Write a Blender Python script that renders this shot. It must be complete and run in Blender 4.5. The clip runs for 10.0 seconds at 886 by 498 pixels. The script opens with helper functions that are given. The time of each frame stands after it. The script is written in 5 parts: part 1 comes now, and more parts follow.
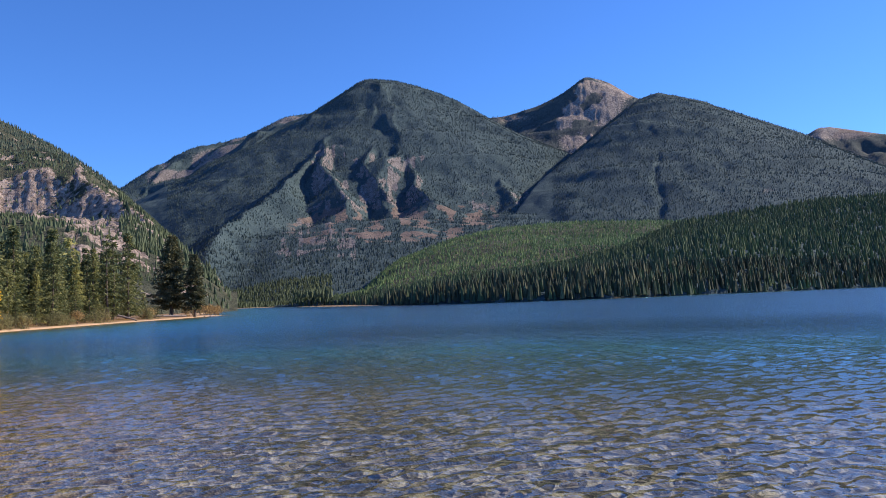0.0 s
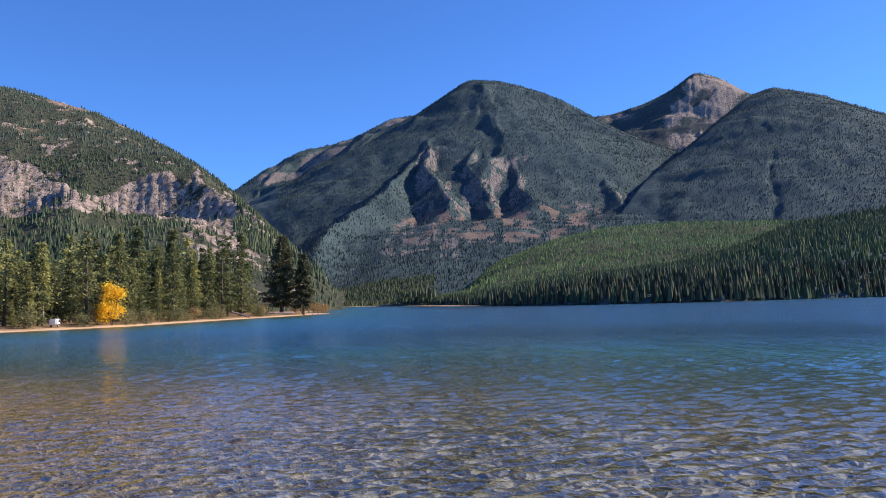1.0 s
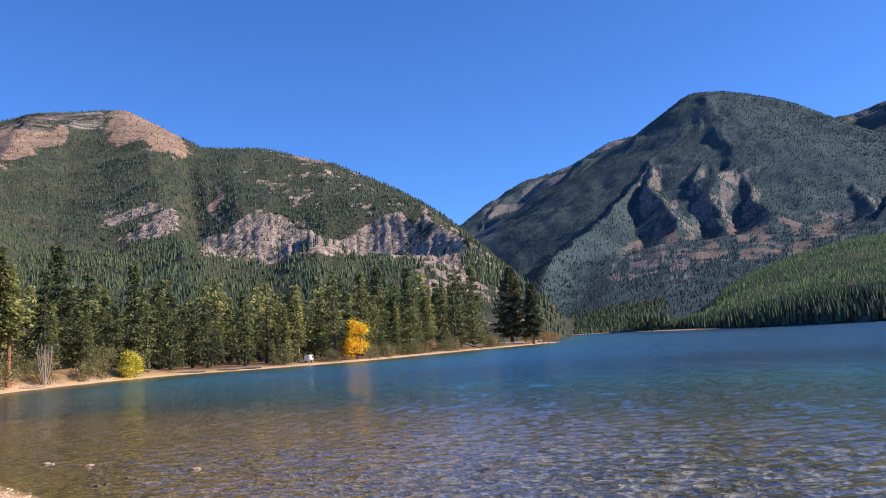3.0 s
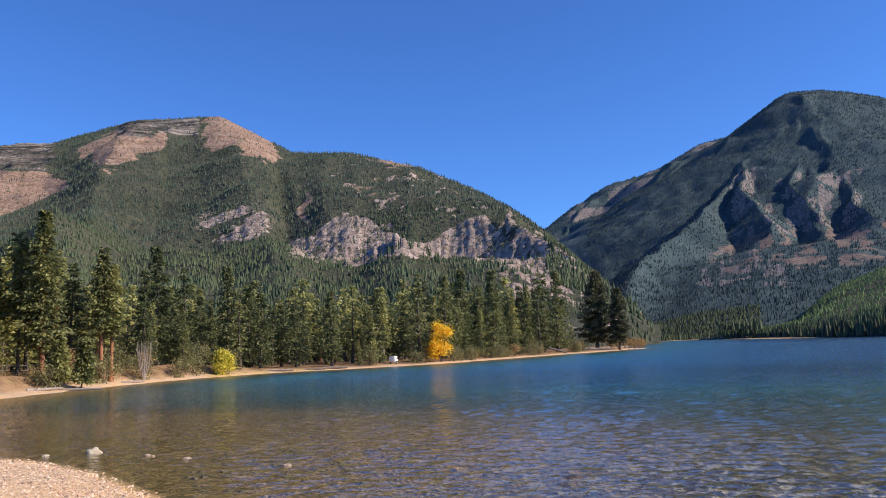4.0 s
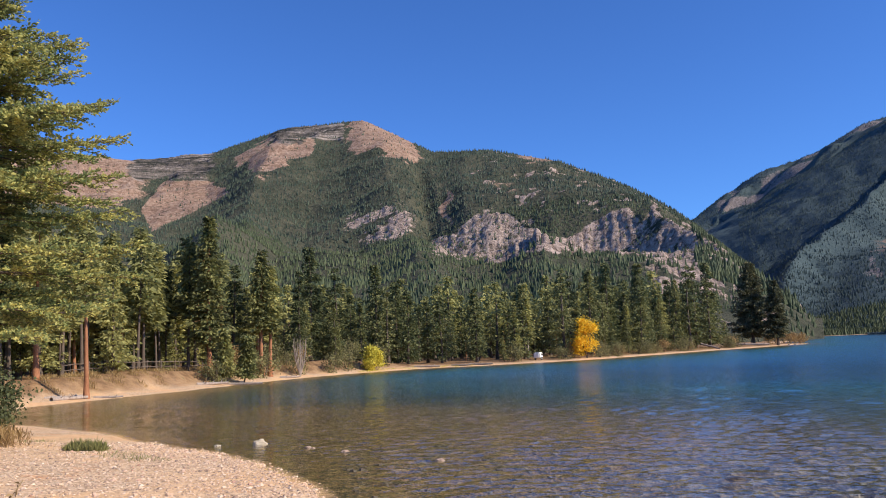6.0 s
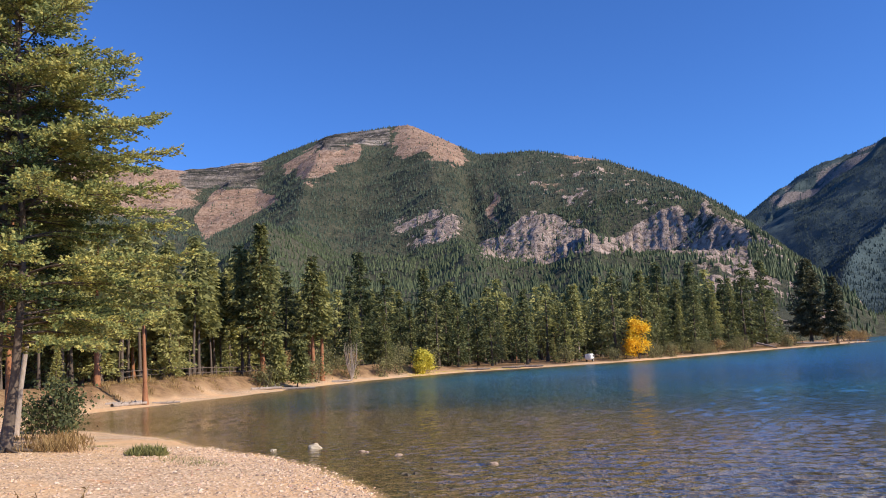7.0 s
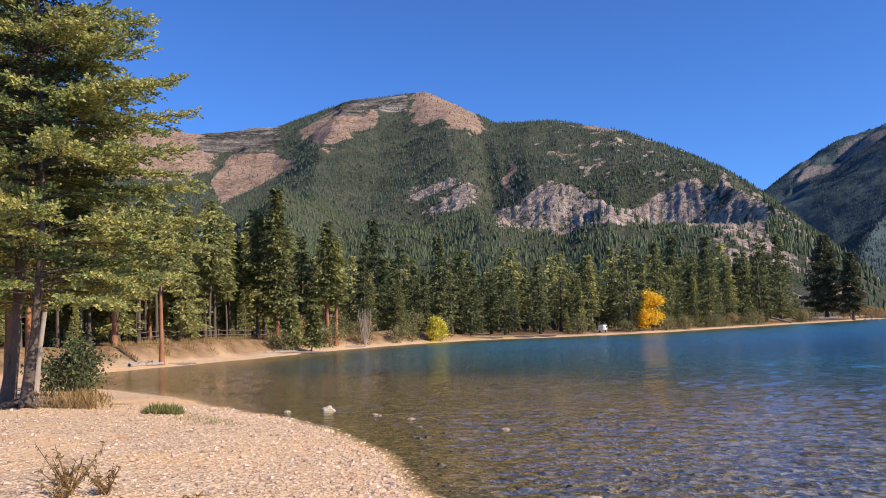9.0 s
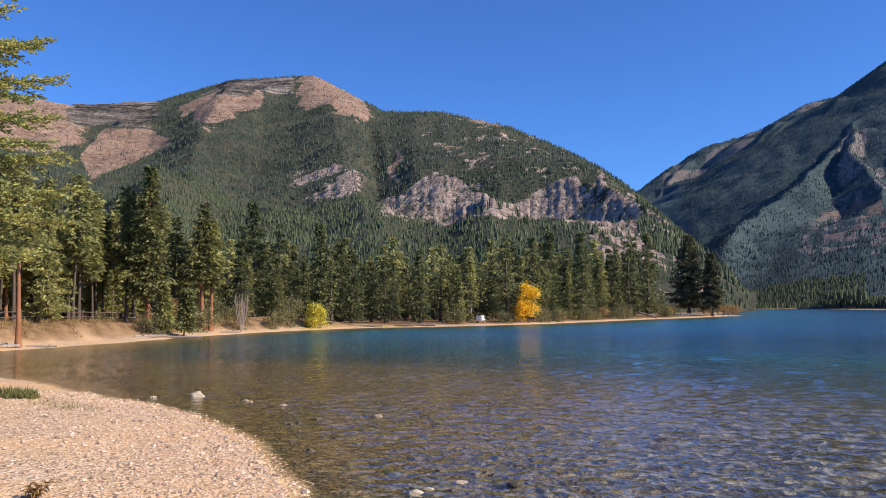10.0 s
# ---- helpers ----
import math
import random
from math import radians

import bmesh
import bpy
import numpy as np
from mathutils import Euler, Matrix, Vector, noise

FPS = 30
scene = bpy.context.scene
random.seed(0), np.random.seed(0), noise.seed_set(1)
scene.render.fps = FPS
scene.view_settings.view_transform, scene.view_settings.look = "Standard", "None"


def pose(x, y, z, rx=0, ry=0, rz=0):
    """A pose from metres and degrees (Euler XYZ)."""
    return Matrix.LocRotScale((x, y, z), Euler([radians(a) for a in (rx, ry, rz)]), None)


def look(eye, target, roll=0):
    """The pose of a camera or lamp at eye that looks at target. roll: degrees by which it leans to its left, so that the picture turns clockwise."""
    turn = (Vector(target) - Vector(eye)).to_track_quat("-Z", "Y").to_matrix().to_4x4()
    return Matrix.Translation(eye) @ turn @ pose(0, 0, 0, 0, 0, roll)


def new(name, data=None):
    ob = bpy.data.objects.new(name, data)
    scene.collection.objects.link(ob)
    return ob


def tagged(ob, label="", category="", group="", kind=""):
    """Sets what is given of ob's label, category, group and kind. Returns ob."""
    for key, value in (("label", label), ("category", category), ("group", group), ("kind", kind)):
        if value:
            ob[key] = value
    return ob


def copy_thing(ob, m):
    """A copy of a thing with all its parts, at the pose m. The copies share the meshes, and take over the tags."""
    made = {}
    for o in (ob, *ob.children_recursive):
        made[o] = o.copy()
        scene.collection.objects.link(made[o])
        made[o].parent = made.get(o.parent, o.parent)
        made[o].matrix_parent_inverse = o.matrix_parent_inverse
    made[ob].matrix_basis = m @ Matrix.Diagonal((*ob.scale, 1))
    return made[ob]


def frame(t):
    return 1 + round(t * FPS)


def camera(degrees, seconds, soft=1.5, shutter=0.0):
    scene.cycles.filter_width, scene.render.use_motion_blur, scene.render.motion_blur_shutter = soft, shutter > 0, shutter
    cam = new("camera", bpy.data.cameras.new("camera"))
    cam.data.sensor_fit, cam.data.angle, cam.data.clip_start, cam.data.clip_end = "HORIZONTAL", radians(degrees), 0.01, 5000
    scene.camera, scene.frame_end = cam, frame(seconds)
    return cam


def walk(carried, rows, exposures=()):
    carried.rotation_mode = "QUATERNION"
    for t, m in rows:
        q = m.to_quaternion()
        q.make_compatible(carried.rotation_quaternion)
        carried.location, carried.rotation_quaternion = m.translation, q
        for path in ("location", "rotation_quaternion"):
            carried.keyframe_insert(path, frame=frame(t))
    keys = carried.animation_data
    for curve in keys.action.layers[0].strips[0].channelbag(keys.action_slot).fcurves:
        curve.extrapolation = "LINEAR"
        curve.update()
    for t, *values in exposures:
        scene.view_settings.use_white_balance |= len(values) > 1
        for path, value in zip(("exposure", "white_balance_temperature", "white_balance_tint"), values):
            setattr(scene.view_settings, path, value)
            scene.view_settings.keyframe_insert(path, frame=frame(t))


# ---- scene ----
# The camera: held at arm's length by someone who turns on the spot, on a pebble beach.
EYE = 2.2          # above the lake's surface
ARM = 0.6          # from the turning axis to the lens
cam = camera(57.94, 10.0, soft=0.95)
ROWS = [  # seconds, degrees to the left, up, right side up, lift in metres
    (0.0, 0.00, 3.59, -2.09, 0.00),
    (0.5, 3.33, 3.79, -1.63, 0.00),
    (1.0, 7.35, 3.85, -1.41, 0.00),
    (1.5, 11.78, 4.12, -1.81, 0.00),
    (2.0, 16.76, 4.65, -2.81, 0.00),
    (2.5, 20.39, 5.68, -3.59, 0.00),
    (3.0, 23.31, 6.54, -3.40, 0.01),
    (4.5, 32.25, 7.10, -1.86, 0.02),
    (5.0, 34.90, 7.18, -1.67, 0.03),
    (5.5, 37.28, 7.14, -1.92, 0.03),
    (7.0, 42.94, 7.56, -3.11, 0.05),
    (7.5, 43.85, 7.60, -3.12, 0.05),
    (8.0, 44.38, 7.30, -3.41, 0.04),
    (8.5, 44.56, 6.62, -3.08, 0.02),
    (9.0, 44.12, 5.35, -1.88, 0.01),
    (9.5, 41.13, 4.38, -0.83, -0.02),
    (10.0, 35.76, 4.38, -0.54, -0.03),
]


def held(yaw, pitch, roll, lift):
    a = radians(yaw)
    place = pose(-ARM * math.sin(a), ARM * (math.cos(a) - 1), EYE + lift, 0, 0, yaw)
    return place @ pose(0, 0, 0, 90 + pitch) @ pose(0, 0, 0, 0, 0, roll)


walk(cam, [(t, held(yaw, pitch, roll, lift)) for t, yaw, pitch, roll, lift in ROWS],
     exposures=[(0.0, 0.44), (2.5, 0.50), (3.0, 0.44), (5.0, 0.28), (7.0, 0.29), (8.5, 0.31), (9.5, 0.29), (10.0, 0.27)])

# ---- daylight ----
SUN_AZ, SUN_EL = 72.0, 34.0     # degrees to the right of straight ahead, and up
world = bpy.data.worlds.new("world")
scene.world = world
world.use_nodes = True
wn = world.node_tree
sky = wn.nodes.new("ShaderNodeTexSky")
sky.sky_type, sky.sun_disc = "NISHITA", False
sky.sun_elevation, sky.sun_rotation = radians(SUN_EL), radians(SUN_AZ)
sky.altitude, sky.air_density, sky.dust_density, sky.ozone_density = 1300, 1.0, 0.2, 2.5
wn.nodes["Background"].inputs["Strength"].default_value = 0.11
tint = wn.nodes.new("ShaderNodeMix")      # the deep blue of dry mountain air in autumn
tint.data_type, tint.blend_type = "RGBA", "MULTIPLY"
tint.inputs[0].default_value, tint.inputs[7].default_value = 1.0, (0.44, 0.78, 1.36, 1)
wn.links.new(sky.outputs["Color"], tint.inputs[6])
wn.links.new(tint.outputs[2], wn.nodes["Background"].inputs["Color"])
sun = new("sun", bpy.data.lights.new("sun", "SUN"))
sun.data.energy, sun.data.angle, sun.data.color = 5.0, radians(0.53), (1.0, 0.88, 0.72)
sa, se = radians(SUN_AZ), radians(SUN_EL)
SUNWARD = Vector((math.sin(sa) * math.cos(se), math.cos(sa) * math.cos(se), math.sin(se)))
sun.matrix_world = look(SUNWARD * 50, (0, 0, 0))
scene.view_settings.exposure = 0.35

# ---- materials ----


def nodes_of(name):
    m = bpy.data.materials.new(name)
    m.use_nodes = True
    return m, m.node_tree, m.node_tree.nodes["Principled BSDF"]


def link(nt, a, b):
    nt.links.new(a, b)


def noise_node(nt, scale, detail=4.0, rough=0.6, coords=None, stretch=None):
    n = nt.nodes.new("ShaderNodeTexNoise")
    n.inputs["Scale"].default_value, n.inputs["Detail"].default_value, n.inputs["Roughness"].default_value = scale, detail, rough
    if coords is None:
        coords = nt.nodes.new("ShaderNodeNewGeometry").outputs["Position"]
    if stretch:
        mp = nt.nodes.new("ShaderNodeMapping")
        mp.inputs["Scale"].default_value = stretch
        link(nt, coords, mp.inputs["Vector"])
        coords = mp.outputs["Vector"]
    link(nt, coords, n.inputs["Vector"])
    return n.outputs["Fac"]


def ramp(nt, fac, stops):
    r = nt.nodes.new("ShaderNodeValToRGB")
    e = r.color_ramp.elements
    while len(e) < len(stops):
        e.new(0.5)
    for k, (p, c) in enumerate(stops):
        e[k].position = p
        e[k].color = (*c, 1) if len(c) == 3 else c
    link(nt, fac, r.inputs["Fac"])
    return r.outputs["Color"]


def grey(nt, fac, a, b):
    return ramp(nt, fac, [(a, (0, 0, 0)), (b, (1, 1, 1))])


def mix(nt, fac, a, b, how="MIX"):
    m = nt.nodes.new("ShaderNodeMix")
    m.data_type, m.blend_type = "RGBA", how
    for sock, v in ((m.inputs[0], fac), (m.inputs[6], a), (m.inputs[7], b)):
        if isinstance(v, (int, float)):
            sock.default_value = v
        elif isinstance(v, tuple):
            sock.default_value = (*v, 1)
        else:
            link(nt, v, sock)
    return m.outputs[2]


def mathn(nt, op, a, b=0.0):
    m = nt.nodes.new("ShaderNodeMath")
    m.operation = op
    for sock, v in zip(m.inputs, (a, b)):
        if isinstance(v, (int, float)):
            sock.default_value = v
        else:
            link(nt, v, sock)
    return m.outputs[0]


def bump(nt, bsdf, height, strength, distance):
    b = nt.nodes.new("ShaderNodeBump")
    b.inputs["Strength"].default_value, b.inputs["Distance"].default_value = strength, distance
    link(nt, height, b.inputs["Height"])
    link(nt, b.outputs["Normal"], bsdf.inputs["Normal"])


def attr(nt, name):
    a = nt.nodes.new("ShaderNodeAttribute")
    a.attribute_name = name
    return a.outputs["Fac"]


def foliage_mat(name, dark, mid, light, translucent=0.25, scale=0.6, single=0.55, span=(0.15, 0.5, 0.9)):
    """Leaves or needles: three tones, by piece, by tree and by patch."""
    m, nt, b = nodes_of(name)
    g = nt.nodes.new("ShaderNodeNewGeometry")
    oi = nt.nodes.new("ShaderNodeObjectInfo")
    patch = noise_node(nt, scale, 3)
    f = mathn(nt, "ADD", mathn(nt, "MULTIPLY", g.outputs["Random Per Island"], single), mathn(nt, "MULTIPLY", patch, 1 - single))
    f = mathn(nt, "ADD", f, mathn(nt, "MULTIPLY", mathn(nt, "SUBTRACT", oi.outputs["Random"], 0.5), 0.34))
    col = ramp(nt, f, [(span[0], dark), (span[1], mid), (span[2], light)])
    link(nt, col, b.inputs["Base Color"])
    b.inputs["Roughness"].default_value = 0.65
    b.inputs["Specular IOR Level"].default_value = 0.25
    tr = nt.nodes.new("ShaderNodeBsdfTranslucent")
    link(nt, col, tr.inputs["Color"])
    ms = nt.nodes.new("ShaderNodeMixShader")
    ms.inputs[0].default_value = translucent
    link(nt, b.outputs[0], ms.inputs[1])
    link(nt, tr.outputs[0], ms.inputs[2])
    link(nt, ms.outputs[0], nt.nodes["Material Output"].inputs["Surface"])
    return m


def bark_mat(name, a, b_, scale=5.0):
    m, nt, b = nodes_of(name)
    g = nt.nodes.new("ShaderNodeTexCoord").outputs["Object"]
    n1 = noise_node(nt, scale, 6, 0.7, g, (1, 1, 0.22))
    n2 = noise_node(nt, scale * 4, 4, 0.7, g, (1, 1, 0.4))
    col = ramp(nt, mix(nt, 0.4, n1, n2), [(0.3, a), (0.65, b_)])
    link(nt, col, b.inputs["Base Color"])
    b.inputs["Roughness"].default_value = 0.9
    bump(nt, b, n1, 0.8, 0.03)
    return m


def rock_mat(name, a, b_, c, scale=4.0, stained=0.5):
    m, nt, b = nodes_of(name)
    oi = nt.nodes.new("ShaderNodeObjectInfo").outputs["Random"]
    n1 = noise_node(nt, scale, 7, 0.65)
    n2 = noise_node(nt, scale * 9, 4, 0.7)
    col = ramp(nt, mix(nt, 0.35, n1, n2), [(0.3, a), (0.5, b_), (0.7, c)])
    col = mix(nt, mathn(nt, "MULTIPLY", oi, stained), col, (0.30, 0.19, 0.14), "MIX")
    link(nt, col, b.inputs["Base Color"])
    b.inputs["Roughness"].default_value = 0.85
    bump(nt, b, n2, 0.5, 0.02)
    return m


def mountain_mat(name, floor_a, floor_b, rock_a, rock_b, tan_a, tan_b, relief=9.0):
    """Forest floor and scrub, bare rock where the mask says so, dry grass on the open slopes."""
    m, nt, b = nodes_of(name)
    big = noise_node(nt, 0.012, 6, 0.65)
    fine = noise_node(nt, 0.11, 5, 0.7)
    streak = noise_node(nt, 0.14, 6, 0.72, None, (1, 1, 0.16))
    floor_c = mix(nt, grey(nt, mix(nt, 0.5, big, fine), 0.38, 0.62), floor_a, floor_b)
    rock_c = ramp(nt, mix(nt, 0.45, streak, fine), [(0.35, tuple(v * 0.4 for v in rock_a)), (0.46, rock_a), (0.62, rock_b)])
    cleft = noise_node(nt, 0.22, 5, 0.75, None, (1, 1, 0.09))      # dark upright joints in the rock
    rock_c = mix(nt, 1.0, rock_c, ramp(nt, cleft, [(0.36, (0.28, 0.26, 0.25)), (0.46, (0.9, 0.88, 0.86)), (0.62, (1.0, 1.0, 1.0))]), "MULTIPLY")
    strata = noise_node(nt, 1.0, 4, 0.6, None, (0.006, 0.006, 0.09))
    tan_c = ramp(nt, mix(nt, 0.7, strata, fine), [(0.32, tuple(v * 0.5 for v in tan_a)), (0.46, tan_a), (0.70, tan_b)])
    tan_c = mix(nt, mathn(nt, "MULTIPLY", grey(nt, noise_node(nt, 0.07, 5, 0.7), 0.56, 0.66), 0.75), tan_c, tuple(v * 0.8 for v in floor_a))      # low shrubs
    edge = mathn(nt, "SUBTRACT", mix(nt, 0.5, fine, streak), 0.5)
    rk = grey(nt, mathn(nt, "ADD", attr(nt, "rock"), mathn(nt, "MULTIPLY", edge, 1.6)), 0.42, 0.6)
    tn = grey(nt, mathn(nt, "ADD", attr(nt, "grass"), mathn(nt, "MULTIPLY", edge, 1.4)), 0.4, 0.6)
    col = mix(nt, tn, floor_c, tan_c)
    bands = noise_node(nt, 1.0, 5, 0.65, None, (0.004, 0.004, 0.11))
    col = mix(nt, rk, col, rock_c)
    crest = ramp(nt, mix(nt, 0.3, bands, fine), [(0.42, (0.04, 0.042, 0.034)), (0.52, (0.16, 0.135, 0.115)), (0.64, (0.42, 0.36, 0.31))])
    col = mix(nt, grey(nt, mathn(nt, "ADD", attr(nt, "strata"), mathn(nt, "MULTIPLY", edge, 1.2)), 0.4, 0.6), col, crest)
    link(nt, col, b.inputs["Base Color"])
    b.inputs["Roughness"].default_value = 0.95
    b.inputs["Specular IOR Level"].default_value = 0.1
    bump(nt, b, mix(nt, 0.4, mix(nt, 0.5, streak, cleft), fine), 1.0, relief)
    return m


def ground_mat():
    """Beach pebbles, sand, forest litter and the lake's bed, whose colour turns blue with depth in place of the water's
    absorption.
    """
    m, nt, b = nodes_of("ground")
    geo = nt.nodes.new("ShaderNodeNewGeometry").outputs["Position"]
    vor = nt.nodes.new("ShaderNodeTexVoronoi")
    vor.inputs["Scale"].default_value = 26.0
    link(nt, geo, vor.inputs["Vector"])
    vor2 = nt.nodes.new("ShaderNodeTexVoronoi")
    vor2.inputs["Scale"].default_value = 9.0
    link(nt, geo, vor2.inputs["Vector"])
    hue = nt.nodes.new("ShaderNodeSeparateColor")
    link(nt, vor.outputs["Color"], hue.inputs[0])
    hue2 = nt.nodes.new("ShaderNodeSeparateColor")
    link(nt, vor2.outputs["Color"], hue2.inputs[0])
    patch = noise_node(nt, 0.35, 5, 0.6)
    peb = ramp(nt, hue.outputs[0], [(0.0, (0.24, 0.15, 0.085)), (0.3, (0.56, 0.35, 0.19)), (0.65, (0.76, 0.51, 0.31)), (1.0, (0.84, 0.65, 0.45))])
    peb2 = ramp(nt, hue2.outputs[0], [(0.0, (0.32, 0.20, 0.12)), (0.5, (0.60, 0.43, 0.28)), (1.0, (0.74, 0.60, 0.44))])
    peb = mix(nt, 0.35, peb, peb2)
    sand = ramp(nt, noise_node(nt, 3.0, 8, 0.75), [(0.3, (0.62, 0.365, 0.18)), (0.7, (0.84, 0.565, 0.32))])
    beach = mix(nt, grey(nt, patch, 0.42, 0.62), peb, sand)
    beach = mix(nt, mathn(nt, "MULTIPLY", grey(nt, noise_node(nt, 0.55, 4, 0.65, geo, (1.0, 1.6, 1)), 0.6, 0.72), 0.6), beach, (0.62, 0.27, 0.11))
    litter = ramp(nt, noise_node(nt, 0.8, 8, 0.7), [(0.3, (0.10, 0.06, 0.035)), (0.47, (0.24, 0.14, 0.07)), (0.6, (0.36, 0.225, 0.115)), (0.75, (0.17, 0.15, 0.06))])
    col = mix(nt, attr(nt, "litter"), beach, litter)
    sep = nt.nodes.new("ShaderNodeSeparateXYZ")
    link(nt, geo, sep.inputs[0])
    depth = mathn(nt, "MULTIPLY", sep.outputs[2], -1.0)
    # Light lost in deep water is painted here as bed colour by depth.
    depth_tint = ramp(nt, mathn(nt, "MULTIPLY", depth, 0.1), [(0.0, (0.060, 0.048, 0.022)), (0.08, (0.040, 0.043, 0.025)), (0.17, (0.014, 0.046, 0.048)), (0.30, (0.008, 0.068, 0.095)), (0.55, (0.004, 0.060, 0.13)), (1.0, (0.002, 0.045, 0.12))])
    vor3 = nt.nodes.new("ShaderNodeTexVoronoi")
    vor3.inputs["Scale"].default_value = 5.0
    link(nt, geo, vor3.inputs["Vector"])
    hue3 = nt.nodes.new("ShaderNodeSeparateColor")
    link(nt, vor3.outputs["Color"], hue3.inputs[0])
    # Bed stones; their pale-dark contrast also stands in for caustic light.
    stones = mix(nt, 0.45, hue2.outputs[1], hue3.outputs[1])
    algae = ramp(nt, stones, [(0.25, (0.018, 0.016, 0.009)), (0.45, (0.045, 0.040, 0.022)), (0.62, (0.095, 0.084, 0.052)), (0.78, (0.20, 0.185, 0.135))])
    rust = mix(nt, 1.0, mix(nt, 0.25, peb, sand), ramp(nt, mix(nt, 0.5, stones, hue.outputs[1]), [(0.28, (0.055, 0.056, 0.030)), (0.5, (0.155, 0.152, 0.086)), (0.72, (0.33, 0.32, 0.195))]), "MULTIPLY")
    side = nt.nodes.new("ShaderNodeMapRange")           # rusty gravel in the cove, grey-green cobble off the open beach
    for key, v in (("From Min", -9.0), ("From Max", -2.0)):
        side.inputs[key].default_value = v
    link(nt, sep.outputs[0], side.inputs["Value"])
    bed = mix(nt, grey(nt, depth, 0.5, 2.6), mix(nt, side.outputs[0], rust, algae), depth_tint)
    wet = grey(nt, depth, -0.05, 0.02)
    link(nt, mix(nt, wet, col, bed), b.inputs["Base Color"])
    b.inputs["Roughness"].default_value = 0.9
    b.inputs["Specular IOR Level"].default_value = 0.2
    bump(nt, b, mathn(nt, "ADD", vor.outputs["Distance"], mathn(nt, "MULTIPLY", vor2.outputs["Distance"], 1.5)), 0.9, 0.02)
    return m


def water_mat():
    m, nt, b = nodes_of("lake_water")
    b.inputs["Base Color"].default_value = (0.93, 0.98, 1.0, 1)
    b.inputs["Transmission Weight"].default_value = 1.0
    b.inputs["IOR"].default_value = 1.33
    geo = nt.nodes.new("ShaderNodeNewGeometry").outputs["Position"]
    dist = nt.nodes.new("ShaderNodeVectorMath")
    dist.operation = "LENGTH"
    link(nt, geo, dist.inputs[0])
    rough_patch = mathn(nt, "MULTIPLY", noise_node(nt, 0.03, 4, 0.6, geo, (0.5, 1.6, 1)), 0.07)
    off = nt.nodes.new("ShaderNodeMapRange")           # rougher with distance from the viewpoint, for ripples too small to model
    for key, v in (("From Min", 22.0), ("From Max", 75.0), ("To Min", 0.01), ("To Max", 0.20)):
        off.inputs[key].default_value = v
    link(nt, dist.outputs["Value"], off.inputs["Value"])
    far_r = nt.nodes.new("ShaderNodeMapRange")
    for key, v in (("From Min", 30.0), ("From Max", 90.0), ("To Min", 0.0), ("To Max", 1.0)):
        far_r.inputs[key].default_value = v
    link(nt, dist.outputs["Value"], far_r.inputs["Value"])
    link(nt, mathn(nt, "ADD", off.outputs[0], mathn(nt, "MULTIPLY", rough_patch, far_r.outputs[0])), b.inputs["Roughness"])
    turned = nt.nodes.new("ShaderNodeMapping")          # wavelets run in from the open lake, crests across the wind
    turned.inputs["Rotation"].default_value = (0, 0, radians(-40))
    link(nt, geo, turned.inputs["Vector"])
    wavelets = noise_node(nt, 1.0, 3, 0.55, turned.outputs["Vector"], (2.4, 5.6, 1))
    fine = noise_node(nt, 1.0, 2, 0.5, turned.outputs["Vector"], (6.0, 15.0, 1))
    far_gain = nt.nodes.new("ShaderNodeMapRange")           # bump grows with distance from the viewpoint, to fit the camera's view
    for key, v in (("From Min", 10.0), ("From Max", 42.0), ("To Min", 1.2), ("To Max", 9.0)):
        far_gain.inputs[key].default_value = v
    link(nt, dist.outputs["Value"], far_gain.inputs["Value"])
    bump(nt, b, mathn(nt, "MULTIPLY", mathn(nt, "ADD", wavelets, mathn(nt, "MULTIPLY", fine, 0.2)), far_gain.outputs[0]), 1.0, 0.0045)
    return m


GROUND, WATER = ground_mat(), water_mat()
ROCKY = mountain_mat("rocky_slope", (0.035, 0.045, 0.030), (0.12, 0.115, 0.078), (0.30, 0.235, 0.20), (0.60, 0.48, 0.41), (0.29, 0.185, 0.13), (0.52, 0.39, 0.295))
# Far ground colours are blued to stand in for distance haze.
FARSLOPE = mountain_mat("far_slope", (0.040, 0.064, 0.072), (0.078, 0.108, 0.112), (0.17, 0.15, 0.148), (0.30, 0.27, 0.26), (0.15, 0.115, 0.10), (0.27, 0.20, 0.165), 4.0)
BAREPEAK = mountain_mat("bare_peak", (0.05, 0.066, 0.068), (0.12, 0.125, 0.115), (0.25, 0.21, 0.19), (0.50, 0.42, 0.37), (0.24, 0.18, 0.15), (0.42, 0.33, 0.27))
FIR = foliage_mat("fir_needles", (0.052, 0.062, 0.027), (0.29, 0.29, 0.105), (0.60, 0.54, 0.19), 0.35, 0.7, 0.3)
NEAR_FIR = foliage_mat("near_fir_needles", (0.055, 0.085, 0.038), (0.21, 0.255, 0.092), (0.58, 0.52, 0.16), 0.28, 1.3, 0.2, (0.32, 0.52, 0.74))
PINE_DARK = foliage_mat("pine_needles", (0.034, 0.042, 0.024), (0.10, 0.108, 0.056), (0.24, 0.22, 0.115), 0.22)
FAR_FIR = foliage_mat("far_fir", (0.032, 0.050, 0.038), (0.066, 0.094, 0.064), (0.12, 0.145, 0.088), 0.15, 0.02)
# Haze over the far mountains is mixed into this needle colour as blue.
PEAK_FIR = foliage_mat("haze_blue_fir", (0.050, 0.084, 0.090), (0.075, 0.116, 0.116), (0.108, 0.155, 0.138), 0.4, 0.02)
